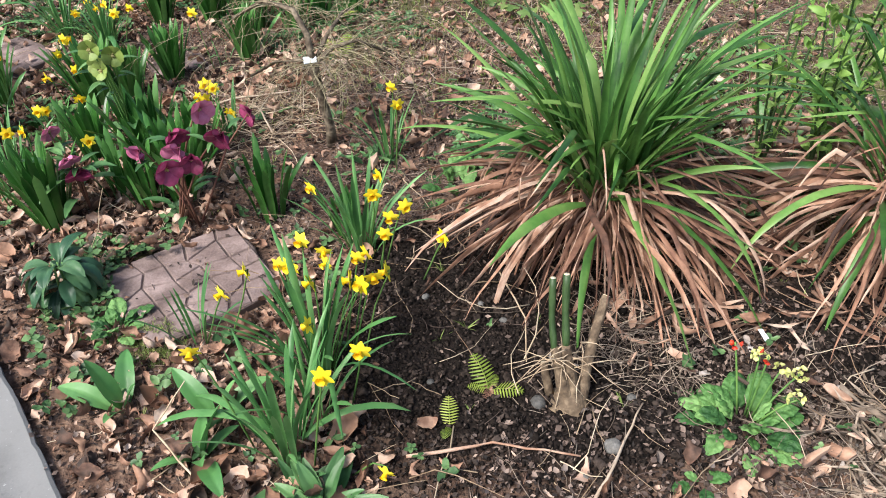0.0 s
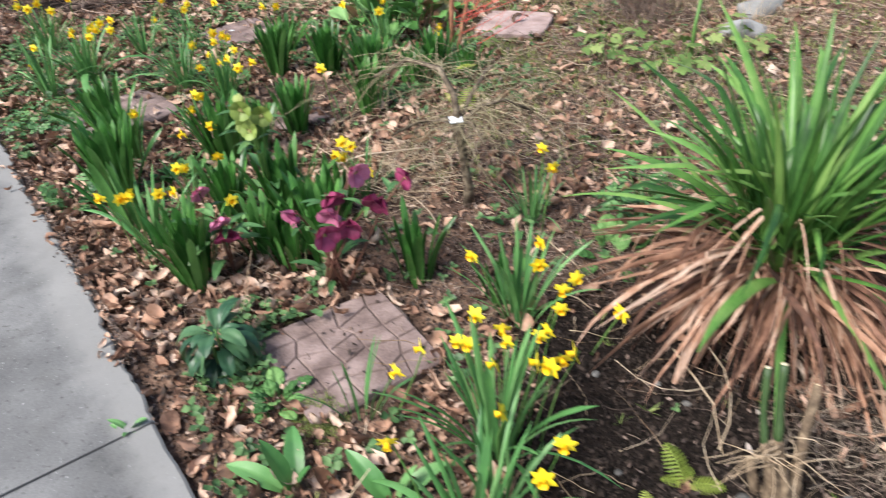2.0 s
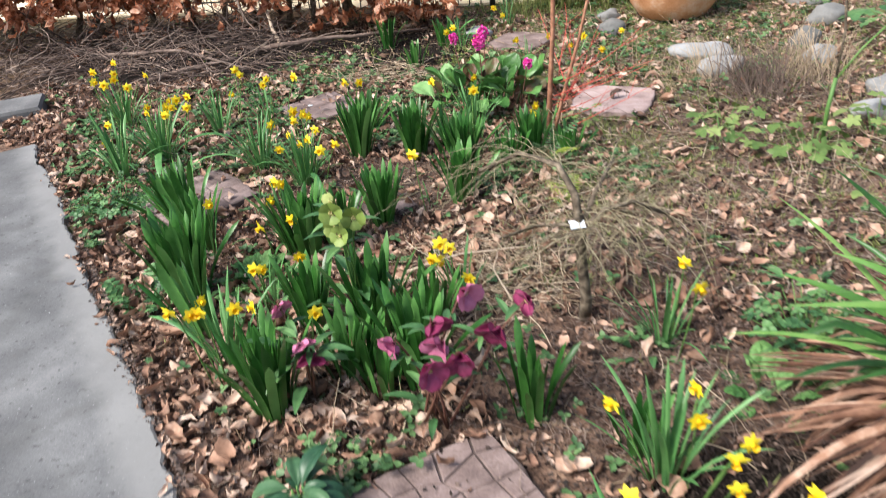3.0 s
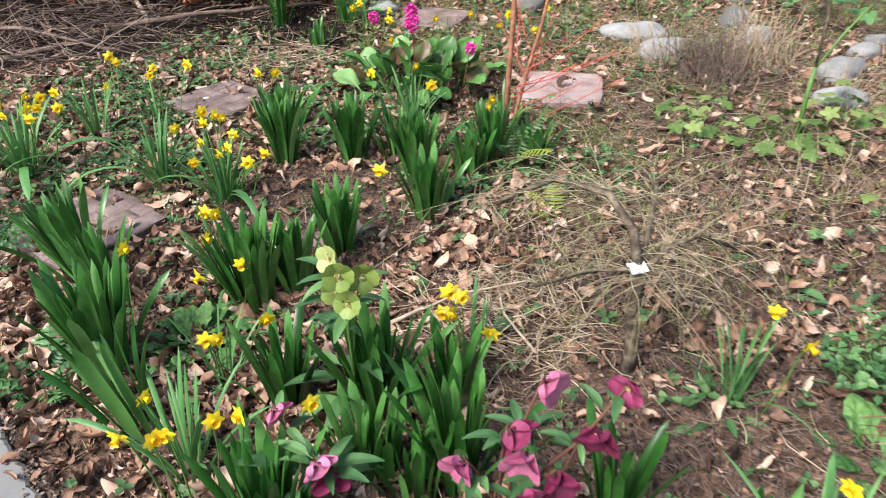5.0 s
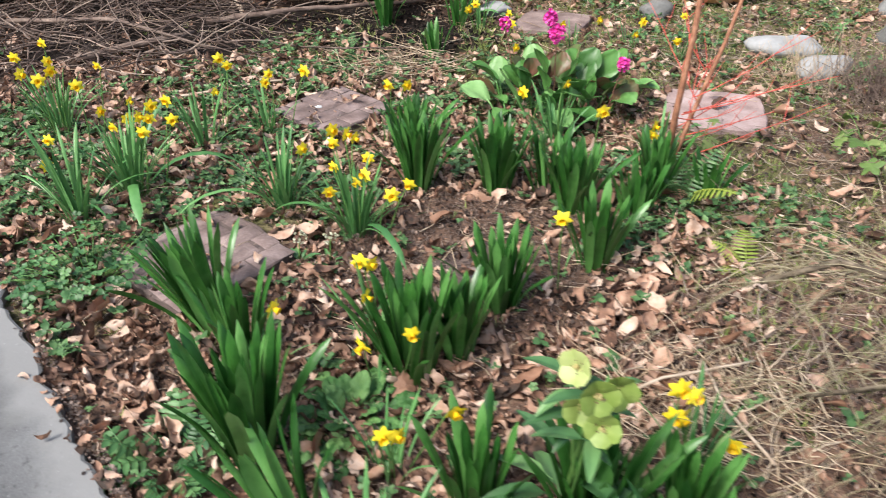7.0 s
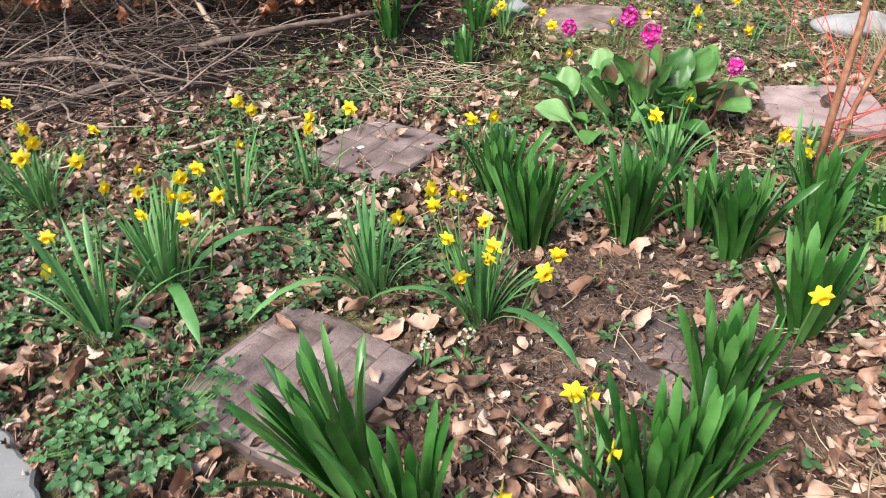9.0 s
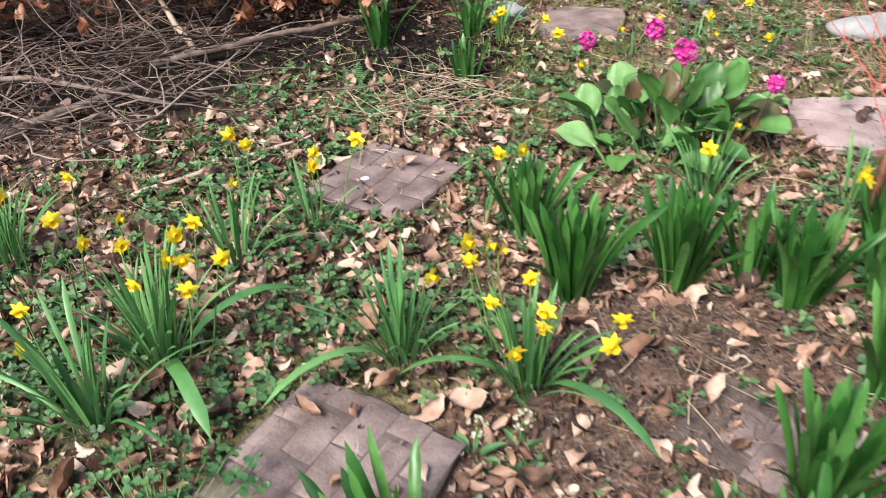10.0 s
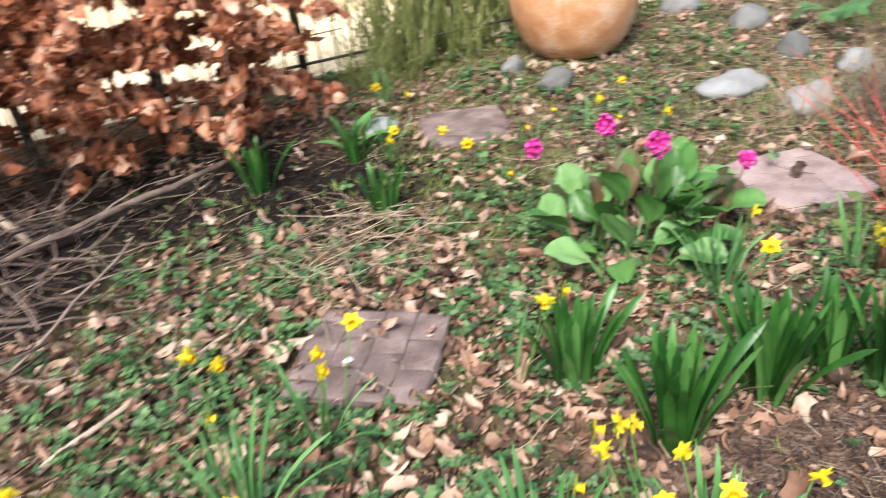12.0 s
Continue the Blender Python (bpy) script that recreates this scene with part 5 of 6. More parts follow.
fern(-1.85, 5.5, ((1.2, 0.13, 2), (2.0, 0.12, 2), (0.3, 0.11, 2), (2.9, 0.1, 2), (4.4, 0.09, 2)), "small green fern in the groundcover")
rosette("path_weed", -1.16, 1.41, TULIPS[1:], 7, 0.06, "small green weed in the path's joint", "weed", 20, 0.01, 0.028)
for px, py, z, az, s, w in ((-1.89, 3.82, 0.0, 3.5, 0.42, 1.5), (-2.45, 3.93, 0.0, -1.25, 0.4, 2.2), (-2.43, 3.95, 0.0, 0.35, 0.42, 1.6), (-1.58, 3.66, 0.0, -1.1, 0.4, 1.5), (-1.62, 3.68, 0.0, 2.9, 0.34, 1.4), (-0.2, 1.1, 0.0, 3.0, 0.42, 1.6), (-0.22, 1.1, 0.0, 0.2, 0.34, 1.4), (-0.25, 1.08, 0.0, 2.5, 0.34, 1.5)):
    flop = thing("daffodil_leaf", px, py, ground_z(px, py), "single long daffodil leaf flopping onto the ground", "daffodil leaf", "flopping daffodil leaves")
    part("blade", DAFLEAVES[4], M_DAFLEAF, flop, m=place(0, 0, -0.005, az, s) @ Matrix.Diagonal((1, w, 1, 1)))
for i, (px, py) in enumerate(((-1.67, 3.5), (-1.77, 3.5))):
    wb = rosette("white_blossom_plant", px, py, HELLS, 12, 0.07, "small plant with tiny cream-white blossoms", "flower", 40 + i, 0.02)
    flower_cluster(wb, Vector((0, 0, 0)), Vector((0.01, 0.0, 0.09)), M_WHITE, 16, 0.024, 0.006, "tiny cream-white blossoms", random.Random(i))


# ---- hellebores ----
def sepal_mesh(mat, seed, size=0.042, lift=0.95, cup=-0.12):
    g = petal_ring(5, size, size * 1.3, lift, seed, cup=cup, n=7, jitter=0.25, power=0.42)
    return g.mesh("flower", mat)


def stamen_mesh():
    g = Geo()
    r = random.Random(4)
    for k in range(22):
        a, q = r.uniform(0, 6.3), r.uniform(0.1, 0.75)
        d = Vector((1, q * math.cos(a), q * math.sin(a))).normalized() * 0.014
        g.tube([Vector((0.0, 0, 0)), d * 0.8, d], [0.0006, 0.0006, 0.0014], 4)
    return g.mesh("stamen_cluster", M_STAMEN)


STAMENS = stamen_mesh()
eye_g = Geo()
eye_g.spun([(0.0, 0.0), (0.006, 0.003), (0.011, 0.0045), (0.015, 0.0085)], 10, wob=0.1, rnd=random.Random(1))
eye_g.v = [Vector((v.z + 0.001, v.y, -v.x)) for v in eye_g.v]
EYE_MESH = eye_g.mesh("eye", M_EYE)
PLUMS = [sepal_mesh(M_PLUM, 200 + k, 0.041, (0.62, 0.8, 1.0)[k], -0.1) for k in range(3)]
LIMES = [sepal_mesh(M_LIME, 210 + k, 0.036, 0.6, 0.04) for k in range(3)]


def hellebore(x, y, roots, flowers, sepals, mat, stalk, label, seed, dip, leaf_n=10, leaf_size=0.1):
    r = random.Random(seed)
    z0 = ground_z(x, y)
    c = thing("hellebore", x, y, z0, label, "hellebore", "hellebores")
    for k, (fx, fy, fz) in enumerate(flowers):
        top = Vector((fx - x, fy - y, fz - z0))
        root = Vector((*roots[k % len(roots)], 0)) - Vector((x, y, 0))
        hook = top + Vector((0, 0, 0.014))
        mid = root.lerp(top, 0.6) + Vector((0, 0, 0.05))
        g = Geo()
        g.tube([root, root.lerp(mid, 0.5) + Vector((r.uniform(-0.01, 0.01), 0, 0)), mid, mid.lerp(hook, 0.6), hook, top], [0.0042, 0.004, 0.0036, 0.0028, 0.0022, 0.0024], 6)
        part("stalk", g, stalk, c)
        face = r.uniform(-2.6, -0.5)
        s = r.uniform(0.88, 1.1)
        f = part("flower", r.choice(sepals), mat, c, m=Matrix.Translation(top) @ Matrix.Rotation(face, 4, "Z") @ Matrix.Rotation(dip + r.uniform(-0.25, 0.25), 4, "Y") @ Matrix.Rotation(r.uniform(0, 6.3), 4, "X") @ Matrix.Diagonal((s, s, s, 1)))
        part("stamen_cluster", STAMENS, M_STAMEN, f, "cream stamens")
        part("eye", EYE_MESH, M_EYE, f, "dark maroon eye")
        for j in range(3):
            p = mid.lerp(hook, r.uniform(0.1, 0.8))
            part("leaf", r.choice(HELLS), M_HELLLEAF, c, m=place(p.x, p.y, p.z, r.uniform(0, 6.3), leaf_size * r.uniform(0.5, 0.9)))
    for j in range(leaf_n):
        az = j * 2.4
        part("leaf", r.choice(HELLS), M_HELLLEAF, c, m=place(0.03 * math.cos(az), 0.03 * math.sin(az), r.uniform(0.04, 0.2), az, leaf_size * r.uniform(0.8, 1.3)))
    return c


hellebore(-0.72, 2.04, [(-0.76, 2.03), (-0.69, 2.03), (-0.73, 2.06)], [(-0.624, 2.112, 0.39), (-0.456, 2.103, 0.37), (-0.703, 2.044, 0.34), (-0.535, 2.016, 0.35), (-0.79, 1.995, 0.31), (-0.671, 2.002, 0.31), (-0.625, 1.959, 0.3), (-0.697, 1.921, 0.29)], PLUMS, M_PLUM, M_REDSTEM, "plum-purple hellebore with nodding blooms on dark stalks", 1, 0.35, 6)
hellebore(-1.1, 2.12, [(-1.1, 2.14)], [(-1.167, 2.176, 0.3), (-1.08, 2.074, 0.25), (-1.06, 2.09, 0.2)], PLUMS, M_PLUM, M_REDSTEM, "hellebore with three plum buds and green leaves", 2, 0.7, 9, 0.12)
hellebore(-1.03, 2.5, [(-1.03, 2.52), (-1.05, 2.49)], [(-1.027, 2.36, 0.495), (-1.011, 2.362, 0.418), (-1.045, 2.43, 0.49), (-0.985, 2.42, 0.45), (-1.04, 2.41, 0.42)], LIMES, M_LIME, M_STALK, "pale green hellebore with open dark-eyed blooms", 3, -0.2, 14, 0.13)

# ---- weeping tree ----
tree = thing("weeping_tree", -0.31, 2.56, -0.01, "small grafted weeping tree, bare drooping twigs", "tree")
tr = random.Random(12)
trunk = Geo()
trunk.tube([Vector((0, 0, -0.02)), Vector((0.004, 0, 0.08)), Vector((-0.008, -0.01, 0.2)), Vector((-0.014, -0.035, 0.31)), Vector((-0.018, -0.045, 0.36))], [0.024, 0.018, 0.0165, 0.0175, 0.023], 9)
part("trunk", trunk, M_BARK, tree)
head = Vector((-0.015, -0.04, 0.35))
limbs = [
    ([head, Vector((-0.03, 0.0, 0.45)), Vector((-0.08, 0.06, 0.52)), Vector((-0.2, 0.13, 0.53)), Vector((-0.33, 0.16, 0.46))], 0.014),
    ([head, Vector((0.06, -0.01, 0.4)), Vector((0.14, 0.02, 0.41)), Vector((0.25, 0.03, 0.36))], 0.009),
    ([head, Vector((-0.06, -0.06, 0.38)), Vector((-0.15, -0.05, 0.37)), Vector((-0.26, 0.0, 0.3))], 0.008),
    ([head, Vector((0.03, 0.06, 0.42)), Vector((0.08, 0.18, 0.46)), Vector((0.1, 0.32, 0.42))], 0.009),
    ([head, Vector((0.03, -0.09, 0.38)), Vector((0.08, -0.16, 0.33))], 0.006),
]
for pts, rad in limbs:
    g = Geo()
    g.tube(pts, [rad * (1 - 0.14 * i) for i in range(len(pts))], 7)
    part("limb", g, M_BARK, tree)
for k in range(155):
    g = Geo()
    pts, rad = tr.choice(limbs + limbs[:1] * 3 + limbs[1:2] * 3 + limbs[3:4])
    i = tr.randrange(1, len(pts))
    p = pts[i - 1].lerp(pts[i], tr.random())
    az = math.atan2(p.y, p.x) + tr.gauss(0, 1.3)
    if math.sin(az) < -0.5 and tr.random() < 0.6:
        az = -az
    line = arc(tr.uniform(0.12, 0.46), D(tr.uniform(45, 105)), D(tr.uniform(105, 172)), 7, az, p, 0.3, tr)
    line = [Vector((q.x, q.y, max(q.z, 0.012))) for q in line]
    g.tube(line, [0.0012 * (1 - 0.09 * i) for i in range(8)], 4)
    for q in line[2:7:2]:
        a2 = az + tr.gauss(0, 0.9)
        sub = arc(tr.uniform(0.05, 0.14), D(tr.uniform(90, 130)), D(tr.uniform(140, 170)), 3, a2, q, 0.1, tr)
        g.tube([Vector((w.x, w.y, max(w.z, 0.012))) for w in sub], [0.0011, 0.001, 0.0009, 0.0006], 3)
    part("twig", g, M_WEEP, tree)
tag = Geo()
tag.v = [Vector(p) for p in ((-0.023, -0.018, 0), (0.023, -0.016, 0.002), (0.025, 0.016, 0.0), (-0.022, 0.018, -0.002))]
tag.v += [p + Vector((0, 0, 0.003)) for p in tag.v]
tag.f = [(3, 2, 1, 0), (4, 5, 6, 7)] + [(i, (i + 1) % 4, 4 + (i + 1) % 4, 4 + i) for i in range(4)]
part("plant_tag", tag, M_TAG, tree, "white plastic plant tag", Matrix.Translation((-0.024, -0.05, 0.372)) @ Euler((0.35, 0.1, 0.3)).to_matrix().to_4x4(), smooth=False)


# ---- bergenia ----
def round_leaf(mat, lean0, tilt, seed, tall=0.5):
    """A round leathery leaf: a stout stalk, then a heart-shaped blade tilted over at its top; the blade is one long."""
    r = random.Random(seed)
    pts = arc(tall, lean0, lean0 * 1.6, 4, 0, rnd=r)
    g = Geo()
    g.tube(pts, [0.055, 0.05, 0.045, 0.04, 0.035], 5)
    base = pts[-1]
    d = Vector((math.sin(tilt), 0, math.cos(tilt)))
    up = Vector((-math.cos(tilt), 0, math.sin(tilt)))
    cols, n = 5, 8
    m = 2 * cols + 1
    o = len(g.v)
    for i in range(n + 1):
        t = i / n
        w = 0.86 * max(0.1, math.sin(math.pi * min(0.965, (0.06 + 0.905 * t) ** 1.25)) ** 0.6)
        for k in range(m):
            u = (k - cols) / cols
            x = t - 0.1 * abs(u) * (1 - t)
            bend = (-0.34 + 0.13 * (seed % 4)) * (t - 0.3) ** 2 + (0.05 + 0.09 * (seed % 3)) * abs(u) * w + 0.045 * math.sin(5 * u + 7 * t + seed) * abs(u) + 0.012 * math.cos(9 * (t - 0.45 * abs(u)) * math.pi) * min(1, 3 * abs(u)) + r.uniform(-0.008, 0.008)
            g.v.append(base + d * x + Vector((0, 1, 0)) * u * w / 2 + up * bend)
    for i in range(n):
        for k in range(m - 1):
            a = o + i * m + k
            g.f.append((a, a + 1, a + m + 1, a + m))
    return g.mesh("leaf", mat)


BERGS = [round_leaf(M_BERG, D(a), D(b), 300 + i, c) for i, (a, b, c) in enumerate(((4, 12, 1.3), (7, 35, 1.2), (12, 60, 1.05), (18, 30, 0.95), (22, 65, 0.85), (26, 85, 0.7)))]
BERGREDS = [round_leaf(M_BERGRED, D(a), D(b), 310 + i, c) for i, (a, b, c) in enumerate(((6, 25, 1.25), (14, 55, 1.0), (24, 40, 0.85), (40, 115, 0.4)))]
bx, by = -0.8, 4.68
berg = thing("bergenia", bx, by, 0, "bergenia with large round leaves and magenta flower heads", "bergenia")
br = random.Random(31)
for k in range(70):
    u = (k + 0.5) / 70
    az = k * 2.4 + br.uniform(-0.5, 0.5)
    q = 0.275 * math.sqrt(u) * br.uniform(0.8, 1.05)
    px, py = q * math.cos(az) * 1.2, q * math.sin(az) * 0.85
    red = br.random() < (0.6 if py > 0.03 or px > 0.12 else 0.1)
    ms = BERGREDS if red else BERGS
    i = min(len(ms) - 1, max(0, int(u * len(ms) + br.uniform(-1.2, 0.8))))
    part("leaf", ms[i], None, berg, "bronze-tinted leaf" if red else "", place(px, py, -0.005, az + br.gauss(0, 1.0), br.uniform(0.085, 0.12) if red else br.uniform(0.1, 0.145)) @ Matrix.Rotation(br.gauss(0, 0.25), 4, "X"))
for fx, fy, fz, s in ((-0.84, 4.59, 0.37, 1.1), (-0.84, 4.82, 0.36, 1.0), (-1.032, 4.952, 0.3, 0.8), (-0.574, 4.479, 0.27, 0.75)):
    top = Vector((fx - bx, fy - by, fz))
    flower_cluster(berg, Vector((top.x * 0.8, top.y * 0.8, 0.02)), top, M_PINK, int(80 * s), 0.027 * s, 0.0095, "magenta flower head", br, M_REDSTEM, 1.3)

# ---- dogwood ----
dog = thing("dogwood", -0.46, 4.08, -0.01, "dogwood shrub with orange stems and red twigs", "shrub")
dr = random.Random(8)
for pts, rad in (([(0, 0, 0), (0.01, 0.0, 0.25), (0.03, 0.0, 0.55), (0.04, 0.02, 0.95), (0.06, 0.02, 1.35)], 0.014), ([(0.02, 0, 0), (0.07, 0.01, 0.22), (0.15, 0.02, 0.5), (0.24, 0.04, 0.9), (0.3, 0.05, 1.3)], 0.01)):
    pts = [Vector(p) for p in pts]
    g = Geo()
    g.tube(pts, [rad * (1 - 0.12 * i) for i in range(len(pts))], 8)
    part("stem", g, M_DOGBARK, dog)
for k in range(14):
    g = Geo()
    p = Vector((dr.uniform(0, 0.14), dr.uniform(-0.02, 0.06), dr.uniform(0.05, 0.4)))
    az = dr.gauss(0.1, 0.6)
    line = arc(dr.uniform(0.25, 0.55), D(dr.uniform(50, 85)), D(dr.uniform(45, 75)), 6, az, p, 0.12, dr)
    g.tube(line, [0.0024 * (1 - 0.1 * i) for i in range(7)], 5)
    for q in line[2:6:2]:
        sub = arc(dr.uniform(0.06, 0.18), D(dr.uniform(30, 80)), D(dr.uniform(20, 60)), 3, az + dr.gauss(0, 0.7), q, 0.1, dr)
        g.tube(sub, [0.0015, 0.0013, 0.0011, 0.0008], 4)
    part("red_twig", g, M_REDTWIG, dog, "thin bright red twig")


# ---- lobed-leaf perennials and dry stems on the far side ----
def lobed_mesh(mat, seed):
    r = random.Random(seed)
    g = Geo()
    n = 30
    g.v.append(Vector((0.42, 0, 0.02)))
    for k in range(n):
        t = 2 * math.pi * k / n + math.pi
        q = 0.54 * (0.55 + 0.45 * math.cos(2.5 * t) ** 2 + (0.06 if k % 2 else 0)) * (0.4 if k == 0 else 1)
        g.v.append(Vector((0.42 + q * math.cos(t), q * math.sin(t), 0.05 * math.sin(3 * t) + r.uniform(-0.03, 0.03) - 0.12 * q)))
    for k in range(n):
        g.f.append((0, 1 + k, 1 + (k + 1) % n))
    return g.mesh("leaf", mat)


LOBED = [lobed_mesh(M_MAPLE, s) for s in range(3)]
TRIFOLIATE = []
for v, f in CLOVER[:4]:
    me = bpy.data.meshes.new("leaf")
    me.from_pydata((v + np.random.RandomState(len(TRIFOLIATE)).normal(0, 0.045, v.shape)).tolist(), [], f)
    me.polygons.foreach_set("use_smooth", [True] * len(f))
    me.materials.append(M_HELLLEAF)
    TRIFOLIATE.append(me)
LOBEDGREEN = [lobed_mesh(M_HELLLEAF, s + 5) for s in range(2)]


def lobed_plant(x, y, n, size, h, rad, meshes, label, seed):
    r = random.Random(seed)
    c = thing("leafy_perennial", x, y, ground_z(x, y), label, "perennial", "lobed-leaf perennials")
    for k in range(n):
        az = k * 2.4
        q = rad * math.sqrt((k + 0.5) / n)
        p = Vector((q * math.cos(az), q * math.sin(az), h * r.uniform(0.4, 1.0)))
        g = Geo()
        g.tube(seg(Vector((p.x * 0.3, p.y * 0.3, -0.005)), p, 3, 0.01), [0.0016] * 4, 4)
        st = part("leaf_stalk", g, M_STALK, c)
        part("leaf", r.choice(meshes), None, st, m=place(p.x, p.y, p.z, az + r.uniform(-0.5, 0.5), size * r.uniform(0.7, 1.15), r.uniform(-0.2, 0.9)))
    return c


lobed_plant(0.36, 3.98, 12, 0.075, 0.15, 0.14, LOBED, "yellow-green lobed leaves on thin stalks", 1)
lobed_plant(0.70, 3.84, 18, 0.085, 0.13, 0.2, LOBED, "yellow-green lobed leaves low on the soil", 2)
lobed_plant(1.02, 4.0, 14, 0.08, 0.15, 0.16, LOBED, "yellow-green lobed leaves by pale boulders", 3)
lobed_plant(0.42, 4.3, 9, 0.08, 0.1, 0.18, LOBED, "small yellow-green lobed leaves", 4)
lobed_plant(-0.28, 4.26, 5, 0.07, 0.1, 0.08, LOBED, "yellowing round leaves beside a stepping stone", 9)
lobed_plant(-2.42, 3.4, 85, 0.048, 0.11, 0.23, TRIFOLIATE, "dense green leafy mound beside a stepping stone", 21)
FROND += [frond_mesh(M_HELLLEAF, 7, 6, (40, 100), 0.15, 2.6), frond_mesh(M_HELLLEAF, 6, 7, (15, 75), 0.17, 2.8)]
mound = thing("fern", -1.93, 2.68, ground_z(-1.93, 2.68), "jagged green leaf mound at the path's edge", "perennial")
mr = random.Random(44)
for k in range(34):
    az = k * 2.4
    q = 0.1 * math.sqrt((k + 0.5) / 34)
    part("frond", FROND[3 + k % 2], None, mound, m=place(q * math.cos(az), q * math.sin(az), -0.005, az + mr.gauss(0, 0.7), mr.uniform(0.07, 0.135)))
lobed_plant(-2.5, 3.9, 40, 0.045, 0.08, 0.25, TRIFOLIATE, "low leafy mound among daffodils", 23)
lobed_plant(0.33, 2.42, 80, 0.05, 0.14, 0.18, TRIFOLIATE, "leafy green mound behind the sword leaves", 24)
lobed_plant(1.75, 5.5, 26, 0.14, 0.28, 0.4, LOBEDGREEN, "lush dark green lobed leaves behind boulders", 5)
lobed_plant(2.2, 5.1, 22, 0.14, 0.28, 0.38, LOBEDGREEN, "lush dark green lobed leaves behind boulders", 6)
lobed_plant(1.35, 2.75, 16, 0.07, 0.12, 0.3, LOBEDGREEN, "low green leaves behind the sword clump", 7)
lobed_plant(0.95, 3.2, 12, 0.06, 0.08, 0.25, LOBED, "scattered small green leaves on dry soil", 8)


def stem_meshes(mat, lean):
    out = []
    for k in range(9):
        r = random.Random(400 + k)
        g = Geo()
        g.tube(arc(1.0, D(lean * k / 9), D(lean * k / 9 + r.uniform(5, 45)), 6, 0.0, sway=0.12, rnd=r), [0.0075, 0.007, 0.0065, 0.006, 0.005, 0.004, 0.003], 4)
        out.append(g.mesh("stem", mat))
    return out


STEMS = {}


def dry_tuft(x, y, n, h, rad, label, seed, mat=M_STRAW, lean=35):
    r = random.Random(seed)
    c = thing("dry_perennial", x, y, ground_z(x, y), label, "dead perennial", "dry perennials")
    key = (mat.name, lean)
    if key not in STEMS:
        STEMS[key] = stem_meshes(mat, lean)
    for _ in range(n):
        a, q = r.uniform(0, 6.3), rad * r.random()
        part("stem", r.choice(STEMS[key]), mat, c, m=place(q * math.cos(a), q * math.sin(a), -0.01, r.uniform(0, 6.3), h * r.uniform(0.5, 1.1)))
    return c


dry_tuft(0.62, 4.72, 160, 0.32, 0.2, "grey-brown tangle of dead perennial stems", 1, M_TWIG, 40)
dry_tuft(0.2, 3.3, 50, 0.2, 0.3, "flattened dry stalks over bare soil", 8, M_STRAW, 85)
dry_tuft(0.7, 3.4, 60, 0.22, 0.35, "flattened dry stalks over bare soil", 9, M_STRAW, 85)
dry_tuft(1.3, 3.5, 60, 0.22, 0.4, "flattened dry stalks over bare soil", 10, M_TWIG, 85)
dry_tuft(0.3, 5.0, 70, 0.2, 0.35, "flattened straw among boulders", 11, M_STRAW, 85)
dry_tuft(0.75, 4.5, 90, 0.28, 0.25, "grey-brown tangle of dead perennial stems", 12, M_TWIG, 50)
dry_tuft(0.95, 4.85, 120, 0.34, 0.2, "tuft of straw-coloured dead stems", 2)
dry_tuft(0.45, 4.95, 80, 0.26, 0.15, "tuft of straw-coloured dead stems", 5)
dry_tuft(1.2, 4.3, 90, 0.25, 0.25, "pale dead stalks fallen over boulders", 3, M_STRAW, 80)
dry_tuft(-0.55, 7.0, 150, 0.6, 0.3, "yellow-green broom-like stems by the fence", 4, M_BROOM, 25)
dry_tuft(0.5, 7.25, 200, 0.8, 0.4, "olive broom-like bush of thin stems", 13, M_BROOM, 25)
dry_tuft(-0.75, 6.75, 70, 0.3, 0.15, "green grassy tuft at the fence foot", 14, M_BROOM, 40)
dry_tuft(-0.1, 7.15, 260, 0.8, 0.4, "olive broom-like bush of thin stems", 6, M_BROOM, 25)
dry_tuft(-1.0, 4.35, 70, 0.12, 0.12, "flattened brown dead stems", 7, M_DOGBARK, 85)
rose = thing("rose_stem", 0.78, 3.95, -0.01, "bare green thorny rose stem", "shrub")
for pts, rad, mt in (([(0, 0, 0), (0.0, 0.0, 0.16), (0.02, 0.02, 0.3)], 0.011, M_STALK), ([(0.02, 0.02, 0.29), (0.03, 0.03, 0.5), (0.0, 0.05, 0.8), (-0.03, 0.05, 1.1)], 0.006, M_BARK), ([(0.02, 0.02, 0.29), (0.12, 0.05, 0.42), (0.24, 0.1, 0.52)], 0.005, M_STALK)):
    g = Geo()
    pts = [Vector(p) for p in pts]
    g.tube(pts, [rad * (1 - 0.1 * i) for i in range(len(pts))], 6)
    part("stem", g, mt, rose)


# ---- boulders ----
def boulder(x, y, a, b, c, az, seed):
    bm = bmesh.new()
    bmesh.ops.create_icosphere(bm, subdivisions=3, radius=1.0)
    for v in bm.verts:
        k = 1 + 0.3 * noise.noise(v.co * 1.3 + Vector((seed * 7.1, 0, 0))) + 0.13 * noise.noise(v.co * 3.1 + Vector((0, seed, 0))) + 0.05 * noise.noise(v.co * 8 + Vector((seed, 0, 0)))
        v.co = Vector((v.co.x * a, v.co.y * b, v.co.z * c)) * k * 0.82
    me = bpy.data.meshes.new("boulder")
    bm.to_mesh(me)
    bm.free()
    me.polygons.foreach_set("use_smooth", [True] * len(me.polygons))
    me.materials.append(M_ROCK)
    ob = new("boulder", me)
    ob.location, ob.rotation_euler = (x, y, c * 0.25), (0, 0, az)
    return tagged(ob, "pale grey rounded boulder half sunk in grass", "boulder", "pale boulders")


